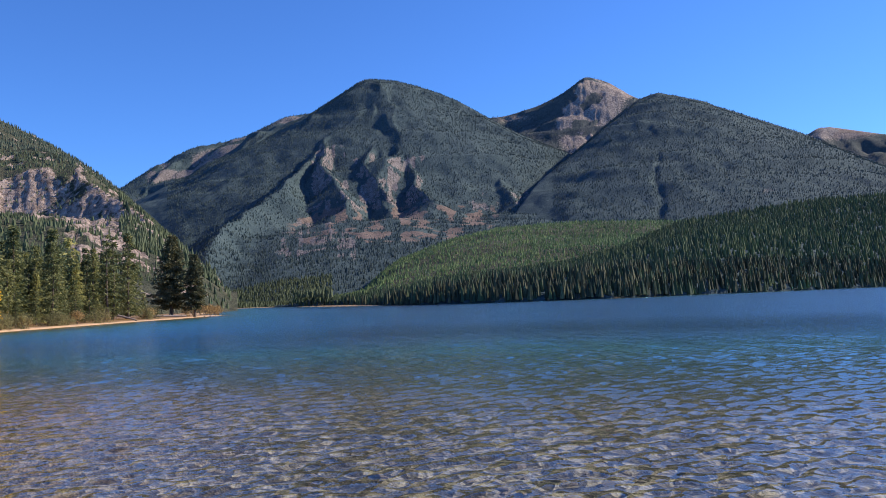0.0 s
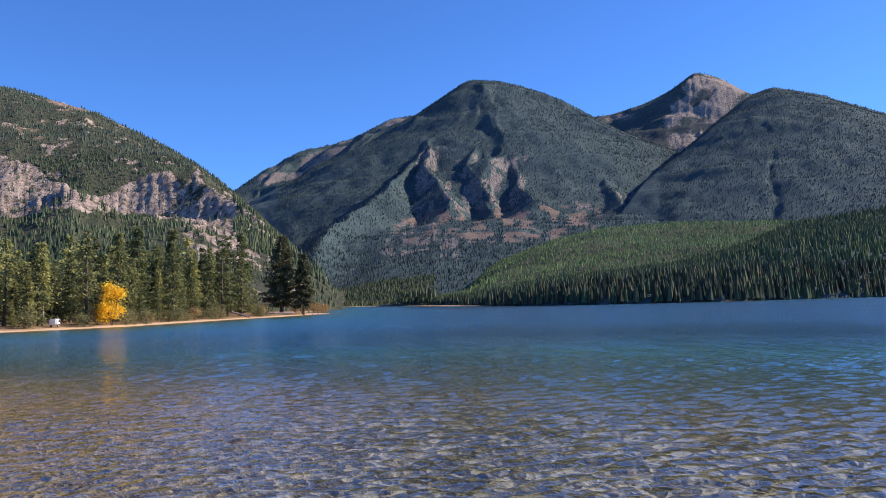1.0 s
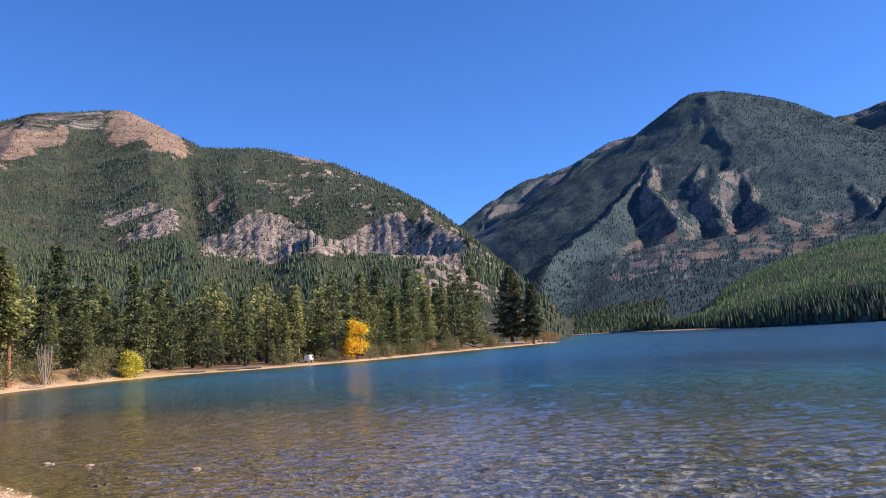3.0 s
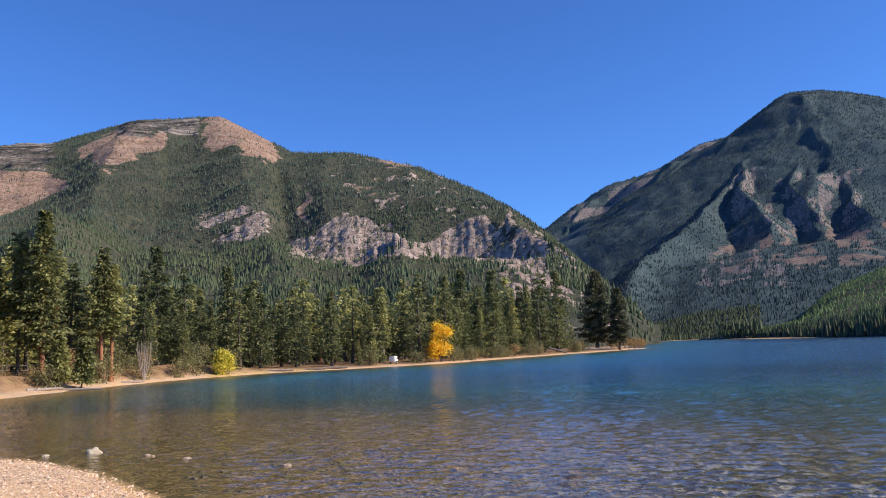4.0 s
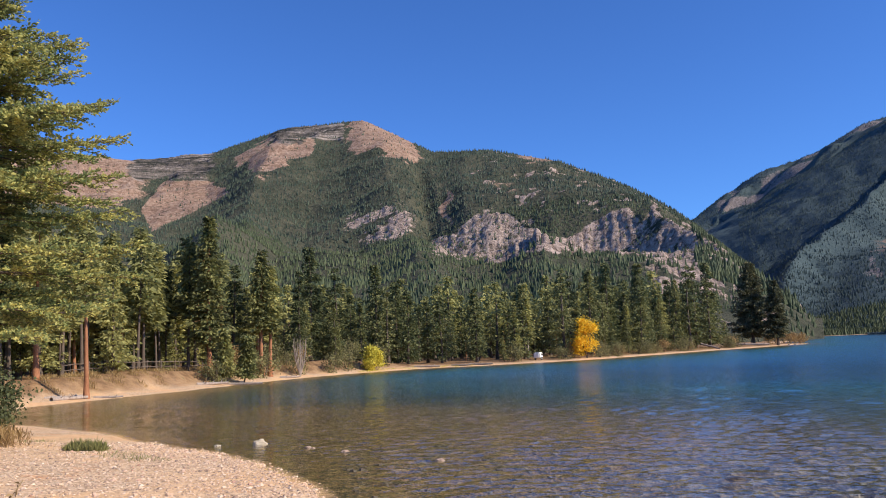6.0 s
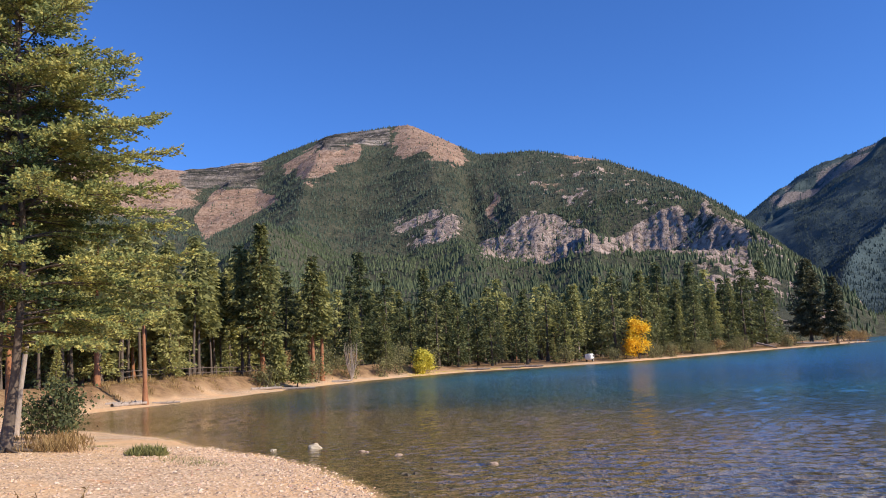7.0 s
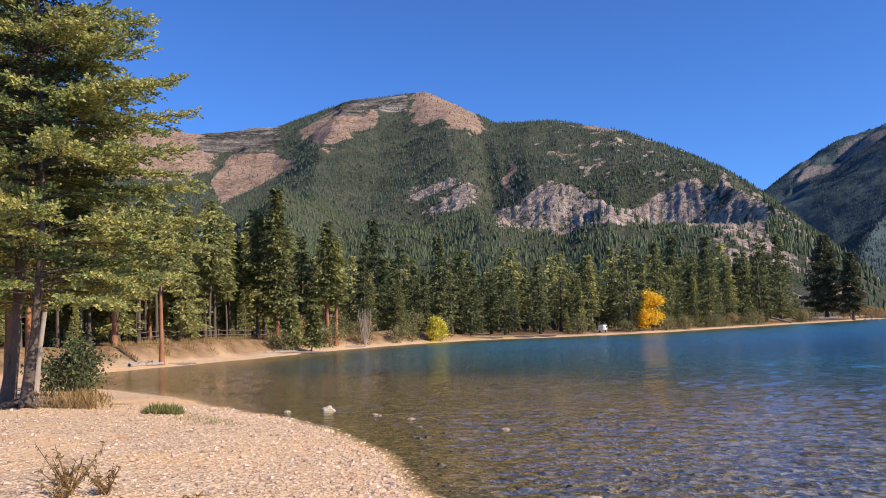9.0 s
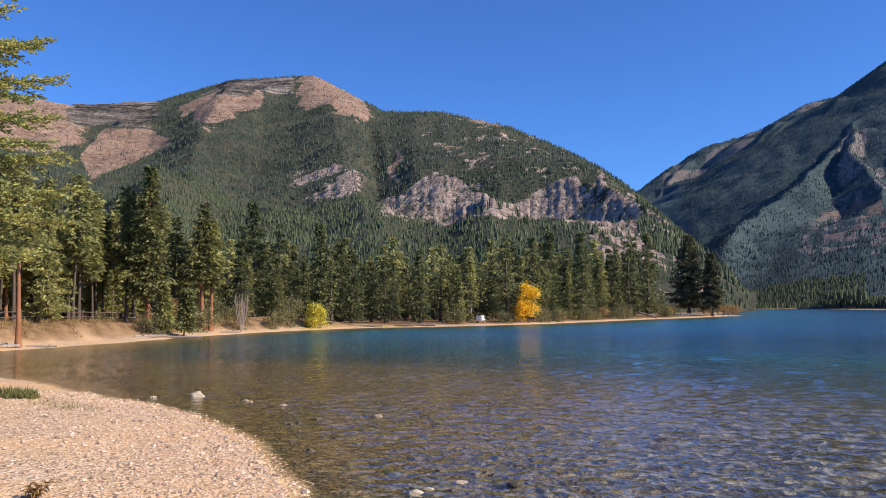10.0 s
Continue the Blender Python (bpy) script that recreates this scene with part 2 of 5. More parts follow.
# Shade on the hill's near side is put into this needle colour.
HILL_FIR = foliage_mat("shaded_spruce", (0.066, 0.102, 0.070), (0.12, 0.168, 0.092), (0.20, 0.25, 0.105), 0.5, 0.012)
# Bench needle colour is brightened so that the bench looks sunlit.
SUNLIT_FIR = foliage_mat("young_fir", (0.11, 0.16, 0.07), (0.22, 0.31, 0.12), (0.40, 0.46, 0.18), 0.3, 0.012, 0.4)
FOOT_FIR = foliage_mat("foothill_fir", (0.045, 0.066, 0.038), (0.090, 0.120, 0.062), (0.17, 0.20, 0.092), 0.3, 0.008, 0.3)
# Darker copy of the shore fir needles, with forest shade in the colour.
SHADE_FIR = foliage_mat("shade_fir_needles", (0.030, 0.041, 0.021), (0.125, 0.145, 0.060), (0.38, 0.36, 0.14), 0.3, 0.7, 0.3)
GOLD = foliage_mat("golden_leaves", (0.62, 0.34, 0.012), (0.88, 0.56, 0.03), (0.95, 0.72, 0.10), 0.45)
YELLOW = foliage_mat("yellow_green_leaves", (0.36, 0.31, 0.03), (0.58, 0.50, 0.055), (0.74, 0.66, 0.13), 0.35)
SHRUB = foliage_mat("shrub_leaves", (0.085, 0.09, 0.038), (0.20, 0.19, 0.082), (0.38, 0.34, 0.15), 0.3)
DRY = foliage_mat("dry_grass", (0.20, 0.12, 0.05), (0.36, 0.24, 0.10), (0.52, 0.38, 0.18), 0.3)
GRASS = foliage_mat("green_grass", (0.13, 0.135, 0.045), (0.27, 0.265, 0.095), (0.45, 0.41, 0.17), 0.35)
BARK = bark_mat("grey_brown_bark", (0.045, 0.032, 0.024), (0.16, 0.12, 0.09))
REDBARK = bark_mat("red_pine_bark", (0.16, 0.055, 0.022), (0.42, 0.19, 0.09))
DEADWOOD = bark_mat("weathered_wood", (0.18, 0.13, 0.10), (0.45, 0.38, 0.32))
STONE = rock_mat("lake_stone", (0.16, 0.11, 0.08), (0.38, 0.29, 0.22), (0.62, 0.52, 0.44))

# ---- noise, meshes, parts ----


def hash2(i, j, seed):
    v = np.sin(i * 127.1 + j * 311.7 + seed * 74.7) * 43758.5453
    return v - np.floor(v)


def vnoise(x, y, seed=0):
    i, j = np.floor(x), np.floor(y)
    u, v = x - i, y - j
    u, v = u * u * (3 - 2 * u), v * v * (3 - 2 * v)
    a, b = hash2(i, j, seed), hash2(i + 1, j, seed)
    c, d = hash2(i, j + 1, seed), hash2(i + 1, j + 1, seed)
    return (a * (1 - u) + b * u) * (1 - v) + (c * (1 - u) + d * u) * v


def fbm(x, y, seed=0, octaves=5):
    s, amp, tot = 0, 1.0, 0
    for k in range(octaves):
        s, tot = s + amp * vnoise(x * 2 ** k, y * 2 ** k, seed + k), tot + amp
        amp *= 0.5
    return s / tot


def ridged(x, y, seed=0, octaves=4):
    s, amp, tot = 0, 1.0, 0
    for k in range(octaves):
        s, tot = s + amp * (1 - np.abs(2 * vnoise(x * 2 ** k, y * 2 ** k, seed + k) - 1)), tot + amp
        amp *= 0.55
    return s / tot


def step(a, b, x):
    t = np.clip((x - a) / (b - a), 0, 1)
    return t * t * (3 - 2 * t)


def soft_interp(x, xs, ys):
    """Through the knots, with rounded corners."""
    return sum(w * np.interp(x + d, xs, ys) for d, w in ((-0.5, 0.2), (0, 0.6), (0.5, 0.2)))


def mesh_from(name, verts, faces, material, smooth=True, attrs=None):
    """A mesh from arrays: faces all of one number of corners."""
    me = bpy.data.meshes.new(name)
    n, k = faces.shape
    me.vertices.add(len(verts))
    me.vertices.foreach_set("co", np.ascontiguousarray(verts, dtype=np.float32).ravel())
    me.loops.add(n * k)
    me.loops.foreach_set("vertex_index", np.ascontiguousarray(faces, dtype=np.int32).ravel())
    me.polygons.add(n)
    me.polygons.foreach_set("loop_start", np.arange(0, n * k, k, dtype=np.int32))
    me.polygons.foreach_set("use_smooth", np.full(n, smooth))
    me.update(calc_edges=True)
    for key, v in (attrs or {}).items():
        me.attributes.new(key, "FLOAT", "POINT").data.foreach_set("value", np.ascontiguousarray(v, dtype=np.float32).ravel())
    me.materials.append(material)
    return me


def grid_faces(nu, nv, closed=False):
    i = np.arange(nu if closed else nu - 1)
    j = np.arange(nv - 1)
    I, J = np.meshgrid(i, j, indexing="ij")
    I2 = (I + 1) % nu
    return np.stack([I * nv + J, I2 * nv + J, I2 * nv + J + 1, I * nv + J + 1], -1).reshape(-1, 4)


def part(name, bm_or_mesh, material, parent, label=""):
    if isinstance(bm_or_mesh, bmesh.types.BMesh):
        me = bpy.data.meshes.new(name)
        bm_or_mesh.to_mesh(me)
        bm_or_mesh.free()
        me.materials.append(material)
    else:
        me = bm_or_mesh
    ob = new(name, me)
    ob.parent = parent
    return tagged(ob, label)


def polar(az, r):
    a = np.radians(az)
    return r * np.sin(a), r * np.cos(a)


# ---- the lake's outline and the ground ----
LAKE = np.array([
    (70, -16), (25, -3), (8, 1.8), (0, 3.2), (-4, 4.6), (-6.7, 5.85), (-7.9, 6.95), (-10.8, 8.85), (-14.8, 10.75), (-20, 11.8), (-26.8, 13.3), (-33, 13.6),
    (-40, 13.6), (-45.5, 15), (-47.3, 18.5), (-50.5, 24.7), (-53, 31.2), (-58, 40.7), (-64, 52), (-67, 62), (-68.5, 71), (-68.2, 78), (-64.5, 83.5),
    (-61, 92), (-58, 104), (-58.5, 125), (-60, 150), (-59, 172), (-60, 195), (-60.5, 220), (-75, 232), (-130, 480), (-260, 940), (-205, 1060),
    (-140, 760), (-60, 500), (-24, 392), (24, 330), (71, 326), (142, 393), (270, 490), (420, 560), (600, 400), (500, 100), (200, -30)], dtype=float)


def shore_distance(x, y):
    """Metres to the waterline: positive on land, negative over the lake."""
    best = np.full(x.shape, 1e9)
    inside = np.zeros(x.shape, bool)
    for (ax, ay), (bx, by) in zip(LAKE, np.roll(LAKE, -1, 0)):
        dx, dy = bx - ax, by - ay
        t = np.clip(((x - ax) * dx + (y - ay) * dy) / (dx * dx + dy * dy), 0, 1)
        best = np.minimum(best, np.hypot(x - ax - t * dx, y - ay - t * dy))
        if dy:
            inside ^= ((ay > y) != (by > y)) & (x < (y - ay) / dy * dx + ax)
    return np.where(inside, -best, best)


def ground_height(x, y):
    r = np.hypot(x, y)
    d = shore_distance(x, y) + (fbm(x * 0.35, y * 0.35, 3, 3) - 0.5) * np.clip(r * 0.03, 0.5, 1.6)
    near = step(60, 30, r) * step(16, 12, y - 0.12 * (-x - 30)) * step(-47, -41, x)             # the beach where the walker stands
    beach = np.where(d > 0, 0.085 * d - 0.0012 * np.minimum(d, 35) ** 2, 0)
    beach = np.minimum(beach, 0.95) + (fbm(x * 0.8, y * 0.8, 5, 4) - 0.5) * 0.10 * step(0, 3, d)
    bank = 0.10 * np.clip(d, 0, 3.5) + 1.15 * step(2.6, 5.5, d) * (0.6 + 0.8 * fbm(x * 0.12, y * 0.12, 9, 3)) + 0.012 * np.clip(d - 6, 0, 400)
    flat = 0.07 * np.clip(d, 0, 6) + 0.012 * np.clip(d - 6, 0, 400)         # low grassy shore and the spit
    low = step(70, 85, y)
    land = near * beach + (1 - near) * (bank * (1 - low) + flat * low)
    land = land + (fbm(x * 0.25, y * 0.25, 7, 4) - 0.5) * 0.35 * step(5, 12, d) * (1 - near)
    w = -d
    shelf = step(85, 30, r)
    bed = -(shelf * (0.055 * w + 0.0016 * np.maximum(w - 8, 0) ** 2) + (1 - shelf) * 0.28 * w)
    bed = np.maximum(bed, -14) + (fbm(x * 0.6, y * 0.6, 11, 3) - 0.5) * 0.12 * step(0, 4, w)
    return np.where(d > 0, land, bed), d, near


def make_ground():
    az = np.concatenate([np.arange(-82, 36, 0.5), np.arange(36, 278, 3.0)])
    r = np.concatenate([[0.0], np.geomspace(0.6, 4700, 370)])
    A, R = np.meshgrid(az, r, indexing="ij")
    x, y = polar(A, R)
    z, d, near = ground_height(x, y)
    shaded = step(270, 300, y) * step(-60, -20, x)     # no beach under the dark hill
    litter = shaded + (1 - shaded) * np.clip(step(1.6, 3.8, d + (fbm(x * 0.3, y * 0.3, 2, 4) - 0.5) * 3) * (1 - near) + near * step(11, 15, d + (fbm(x * 0.4, y * 0.4, 6, 4) - 0.5) * 8), 0, 1)
    z = np.where(R > 1500, z - (R - 1500) * 0.004, z)
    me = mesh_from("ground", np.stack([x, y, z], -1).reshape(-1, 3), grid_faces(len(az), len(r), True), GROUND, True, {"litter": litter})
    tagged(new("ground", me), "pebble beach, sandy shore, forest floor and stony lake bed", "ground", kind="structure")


make_ground()


def make_water():
    """The lake's surface: real ripples near the beach, calmer in the cove; farther out they are too small to model and the surface roughens."""
    g = np.random.default_rng(5)
    az = np.concatenate([np.arange(-84, 36, 0.3), np.arange(36, 110, 5.0)])
    r = np.concatenate([np.geomspace(2.0, 5.0, 12)[:-1], np.geomspace(5.0, 95, 420), np.geomspace(98, 1500, 40)])
    A, R = np.meshgrid(az, r, indexing="ij")
    x, y = polar(A, R)
    calm = (0.40 + 0.85 * step(-28, 4, x + 0.15 * y)) * step(0.2, 2.5, -shore_distance(x, y)) * (0.7 + 0.6 * fbm(x / 9, y / 9, 77, 3)) * (1 + 0.35 * step(13, 34, R))
    cell = np.maximum(0.006 * R, R * radians(0.25))
    z = np.zeros_like(x)
    for k in range(60):
        wave = 0.23 * 3.3 ** g.random()
        way = radians(-48 + g.normal(0, 36))
        kk = 2 * np.pi / wave
        slope = 0.0235 * (0.6 + 0.8 * g.random())
        phase = kk * (math.cos(way) * x + math.sin(way) * y) + g.random() * 6.283 + 1.6 * np.sin(x * 0.35 * g.random() + y * 0.3 * g.random() + 6 * g.random())
        s = np.sin(phase)
        z += slope / kk * (s + 0.25 * np.cos(2 * phase)) * step(1.4, 3.0, wave / cell)
    z *= calm * step(98, 75, R)
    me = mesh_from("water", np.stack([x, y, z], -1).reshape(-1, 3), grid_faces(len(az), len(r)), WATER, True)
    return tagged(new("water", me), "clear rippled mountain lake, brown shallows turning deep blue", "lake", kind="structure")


lake = make_water()
lake.visible_shadow = False

# ---- mountains ----


def strata_band(a, e, x, y):
    """Where the long mountain's crest shows grey banded cliffs."""
    wobble = 1.5 * (fbm(x / 60, y / 60, 91) - 0.5)
    return np.maximum(step(-62, -60, a + wobble) * step(-55, -56.5, a + wobble) * step(11.9, 12.5, e + wobble), step(-52, -51, a + wobble) * step(-46, -46.8, a) * step(14.8, 15.3, e + wobble))


class Mountain:
    """A flank from foot to crest, lofted over bearings from the camera through a few terraces fitted to its view, with
    spurs and gullies, and a back slope.
    """

    def __init__(self, bearings, terraces, rough, spurs=(), seed=0, lines=1.0, grit=0.6):
        self.grit = grit
        self.bearings, self.terraces, self.rough, self.spurs, self.seed, self.lines = np.array(bearings, float), terraces, rough, spurs, seed, lines

    def height(self, az, r):
        rs = [soft_interp(az, self.bearings, np.array(t[0], float)) for t in self.terraces]
        hs = [soft_interp(az, self.bearings, np.array(t[0]) * np.tan(np.radians(np.array(t[1], float))) + EYE) for t in self.terraces]
        h = np.full(az.shape, -30.0)
        for k in range(len(rs) - 1):
            t = np.clip((r - rs[k]) / np.maximum(rs[k + 1] - rs[k], 1), 0, 1)
            h = np.where(r >= rs[k], hs[k] * (1 - t) + hs[k + 1] * t, h)
        back = np.maximum(r - rs[-1], 0)
        h = np.where(back > 0, hs[-1] - back * 0.5, h)
        s = np.clip((r - rs[0]) / np.maximum(rs[-1] - rs[0], 1), 0, 1.3)
        body = step(0.0, 0.25, s) * step(1.0, 0.8, s)
        x, y = polar(az, r)
        h = h + self.rough * body * (ridged(x / 420, y / 420, self.seed) - 0.55) + self.grit * self.rough * body * (fbm(x / 110, y / 110, self.seed + 9) - 0.5)
        for top, foot, width, rise, *ends in self.spurs:
            line = foot + (top - foot) * s + 0.55 * width * (fbm(x / 300, y / 300, self.seed + 31, 3) - 0.5)
            lo, hi = ends or (-1, 2)
            h = h + rise * body * np.maximum(0, 1 - np.abs(az - line) / width) * step(lo - 0.1, lo + 0.1, s) * step(hi + 0.16, hi - 0.16, s)
        cap = EYE + (hs[-1] - EYE) * np.minimum(r / rs[-1], 1) * (0.955 + 0.04 * step(0.75, 1.0, s))
        h = np.where((s > 0.3) & (s < 1), np.minimum(h, cap), h)
        return h, s, rs, hs

    def build(self, name, label, material, a0, a1, r0, r1, na, nr, masks, banded=False, close=None):
        az, r = np.linspace(a0, a1, na), np.linspace(r0, r1, nr)
        if close:       # rings set closer over the steep band
            r = np.concatenate([np.linspace(r0, close[0], nr // 5)[:-1], np.linspace(*close, nr // 2)[:-1], np.linspace(close[1], r1, nr // 2)])
            nr = len(r)
        A, R = np.meshgrid(az, r, indexing="ij")
        h, s, rs, hs = self.height(A, R)
        x, y = polar(A, R)
        gr = np.gradient(h, r, axis=1)
        ga = np.gradient(h, np.radians(az), axis=0) / R
        slope = np.hypot(gr, ga)
        rock, grass = masks(A, R, np.degrees(np.arctan2(h - EYE, R)), slope, s)
        crack = np.abs(2 * vnoise(A * 2.3 + 0.7 * fbm(x / 60, y / 60, 3), R / 220, self.seed + 3) - 1) ** 0.5 + 0.6 * np.abs(2 * vnoise(A * 6 + x / 90, R / 120, self.seed + 4) - 1) ** 0.6
        h = h + step(0.3, 0.7, rock) * ((crack - 0.9) * 4.0 + (vnoise(x / 9, y / 9, self.seed + 5) - 0.5) * 2.5 + (vnoise(x / 30, y / 30, self.seed + 6) - 0.5) * 4) * self.lines * (1 - 0.55 * step(-25, -21.5, A) * step(-12, -14, A))
        if banded:      # ledges and broken blocks in the cliffs
            ledge = h / 13 + 1.5 * fbm(x / 45, y / 45, self.seed + 8, 3)
            chips = vnoise(x / 4.5, y / 4.5, self.seed + 12) - 0.5
            high = np.degrees(np.arctan2(h - EYE, R))
            crest = np.maximum(strata_band(A, high, x, y), 0.6 * step(-59, -62, A) * step(10.5, 11.5, high)) * step(0.99, 0.96, s)
            bed = h / 24 + 0.9 * fbm(x / 160, y / 160, self.seed + 40, 3)
            h = h + crest * (20 * (np.floor(bed) + step(0.5, 0.75, bed % 1) - bed + 0.5) * (0.4 + 1.2 * fbm(x / 120, y / 120, self.seed + 41, 3)) + 7 * (ridged(x / 70, y / 70, self.seed + 42, 3) - 0.6))
            h = h + step(0.3, 0.7, rock) * (2.2 * (np.floor(ledge) + step(0.55, 0.95, ledge % 1) - ledge + 0.5) + 3 * chips)
        me = mesh_from(name, np.stack([x, y, h], -1).reshape(-1, 3), grid_faces(na, nr), material, True, {"rock": rock, "grass": grass, "strata": strata_band(A, np.degrees(np.arctan2(h - EYE, R)), x, y) if banded else 0 * A})
        self.masks = masks
        return tagged(new(name, me), label, "mountain")


class Massif(Mountain):
    """Crests as lines of (bearing, distance, angle up), the skyline first, each with the steepness of its flanks; ribs and gullies run down
    from the crests to a gentler apron."""

    def __init__(self, skyline, spurs, apron, seed, rib=60.0, rib_length=170.0, lines=0.6):
        self.bearings, self.terraces, self.seed, self.lines = np.array(apron[0], float), apron[1], seed, lines
        self.sky = np.array(skyline[1], float)
        self.crests = []
        for steep, line in [skyline] + list(spurs):
            p = np.array(line, float)
            x, y = polar(p[:, 0], p[:, 1])
            self.crests.append((steep, np.stack([x, y, p[:, 1] * np.tan(np.radians(p[:, 2])) + EYE], 1)))
        self.rib, self.rib_length = rib, rib_length

    def height(self, az, r):
        x, y = polar(az, r)
        wx = x + 90 * (fbm(x / 260, y / 260, self.seed + 1, 4) - 0.5)
        wy = y + 90 * (fbm(x / 260, y / 260, self.seed + 2, 4) - 0.5)
        best = np.full(az.shape, -1e3)
        for n, (steep, p) in enumerate(self.crests):
            run = n * 1370.0
            for a, b in zip(p[:-1], p[1:]):
                d = b - a
                length = math.hypot(d[0], d[1])
                t = np.clip(((wx - a[0]) * d[0] + (wy - a[1]) * d[1]) / length ** 2, 0, 1)
                off = np.hypot(wx - a[0] - t * d[0], wy - a[1] - t * d[1])
                along = (run + t * length) / self.rib_length + 0.5 * vnoise(off / 140, off * 0 + n, self.seed)
                ribs = ridged(along, off / 700 + n * 7, self.seed + 20, 3) - 0.6
                h = a[2] + t * d[2] - steep * off + ribs * np.minimum(off * 0.8, self.rib)
                best = np.maximum(best, h)
                run += length
        rs = [soft_interp(az, self.bearings, np.array(t[0], float)) for t in self.terraces]
        hs = [soft_interp(az, self.bearings, np.array(t[0]) * np.tan(np.radians(np.array(t[1], float))) + EYE) for t in self.terraces]
        apron = hs[0] + (hs[1] - hs[0]) * np.clip((r - rs[0]) / (rs[1] - rs[0]), -1, 1.15)
        soft = 35.0
        h = np.where(np.abs(best - apron) < 4 * soft, np.maximum(best, apron) + soft * np.log1p(np.exp(-np.abs(best - apron) / soft)), np.maximum(best, apron))
        sky_r, sky_e = np.interp(az, self.sky[:, 0], self.sky[:, 1]), soft_interp(az, self.sky[:, 0], self.sky[:, 2])
        s = np.clip((r - rs[0]) / (sky_r - rs[0]), 0, 1.3)
        h = h + step(0.02, 0.2, s) * (14 * (fbm(x / 60, y / 60, self.seed + 9, 4) - 0.5))
        sky_h = EYE + sky_r * np.tan(np.radians(sky_e))
        cap = EYE + r * np.tan(np.radians(sky_e)) * (0.985 + 0.015 * step(0.93, 1.0, s))
        h = np.where(s < 1, np.minimum(h, cap), np.minimum(h, sky_h))
        return h, s, [sky_r], [sky_h]


def cones(name, base, height, radius, tiers, sides, material, rng):
    """Many small conifers in one mesh: stacked ragged cones."""
    n = len(base)
    verts, faces, off = [], [], 0
    for k in range(tiers):
        z0 = 0.06 + 0.78 * k / tiers
        z1 = min(1.0, z0 + 1.35 / tiers + 0.1) if k < tiers - 1 else 1.0
        rr = radius * (1 - 0.85 * k / tiers)
        ang = rng.random((n, 1)) * 6.28 + np.arange(sides) * 2 * np.pi / sides
        jag = 0.7 + 0.6 * rng.random((n, sides))
        ring = np.stack([base[:, :1] + rr[:, None] * jag * np.cos(ang), base[:, 1:2] + rr[:, None] * jag * np.sin(ang),
                         base[:, 2:3] + height[:, None] * (z0 + 0.05 * (rng.random((n, sides)) - 0.5))], -1)
        lean = (rng.random((n, 2)) - 0.5) * 0.04 * height[:, None]
        tip = np.concatenate([base[:, :2] + lean, base[:, 2:3] + height[:, None] * z1], 1)[:, None]
        verts.append(np.concatenate([ring, tip], 1).reshape(-1, 3))
        idx = off + np.arange(n)[:, None] * (sides + 1)
        for q in range(sides):
            faces.append(np.concatenate([idx + q, idx + (q + 1) % sides, idx + sides], 1))
        off += n * (sides + 1)
    return mesh_from(name, np.concatenate(verts), np.concatenate(faces), material, False)


def clothe(mountain, name, label, material, a0, a1, r0, r1, spacing, tall, tiers, sides, seed, thin, slim=1.0):
    """Conifers over a flank, thinner on rock and open slopes. thin(az, r, el, s) gives the share that stands."""
    rng = np.random.default_rng(seed)
    n = int(radians(a1 - a0) * (r1 ** 2 - r0 ** 2) / 2 / spacing ** 2)
    az = a0 + (a1 - a0) * rng.random(n)
    r = np.sqrt(r0 ** 2 + (r1 ** 2 - r0 ** 2) * rng.random(n))
    h, s, rs, hs = mountain.height(az, r)
    el = np.degrees(np.arctan2(h - EYE, r))
    h2, _, _, _ = mountain.height(az, r + 6)
    slope = np.abs(h2 - h) / 6
    rock, grass = mountain.masks(az, r, el, slope, s)
    x, y = polar(az, r)
    keep = (rng.random(n) < thin(az, r, el, s, x, y) * (1 - 0.70 * step(0.3, 0.6, rock)) * (1 - 0.95 * step(0.25, 0.5, grass))) & (r < rs[-1] * 1.02) & (h > 0.6)
    base = np.stack([x, y, h - 0.6], 1)[keep]
    hh = tall * (0.55 + 0.75 * rng.random(len(base)) ** 1.3)
    ob = new(name, cones(name, base, hh, hh * slim * (0.15 + 0.07 * rng.random(len(base))), tiers, sides, material, rng))
    return tagged(ob, label, "forest", kind="stuff")


def field(a, e, corners, soft=0.25):
    """An open slope with straight edges: one inside the convex outline, nought outside."""
    w = 1.0
    for (ax, ay), (bx, by) in zip(corners, corners[1:] + corners[:1]):
        length = math.hypot(bx - ax, by - ay)
        w = w * step(-soft, soft, ((ay - by) * (a - ax) + (bx - ax) * (e - ay)) / length)
    return w


def blob(a, e, a0, e0, wa, we):
    return np.exp(-((a - a0) / wa) ** 2 - ((e - e0) / we) ** 2)


# The long rocky mountain beyond the wooded shore.
AZ = [-84, -66, -60, -56, -51, -45, -40, -36, -31, -27, -24, -22, -19.2, -17.3, -15]
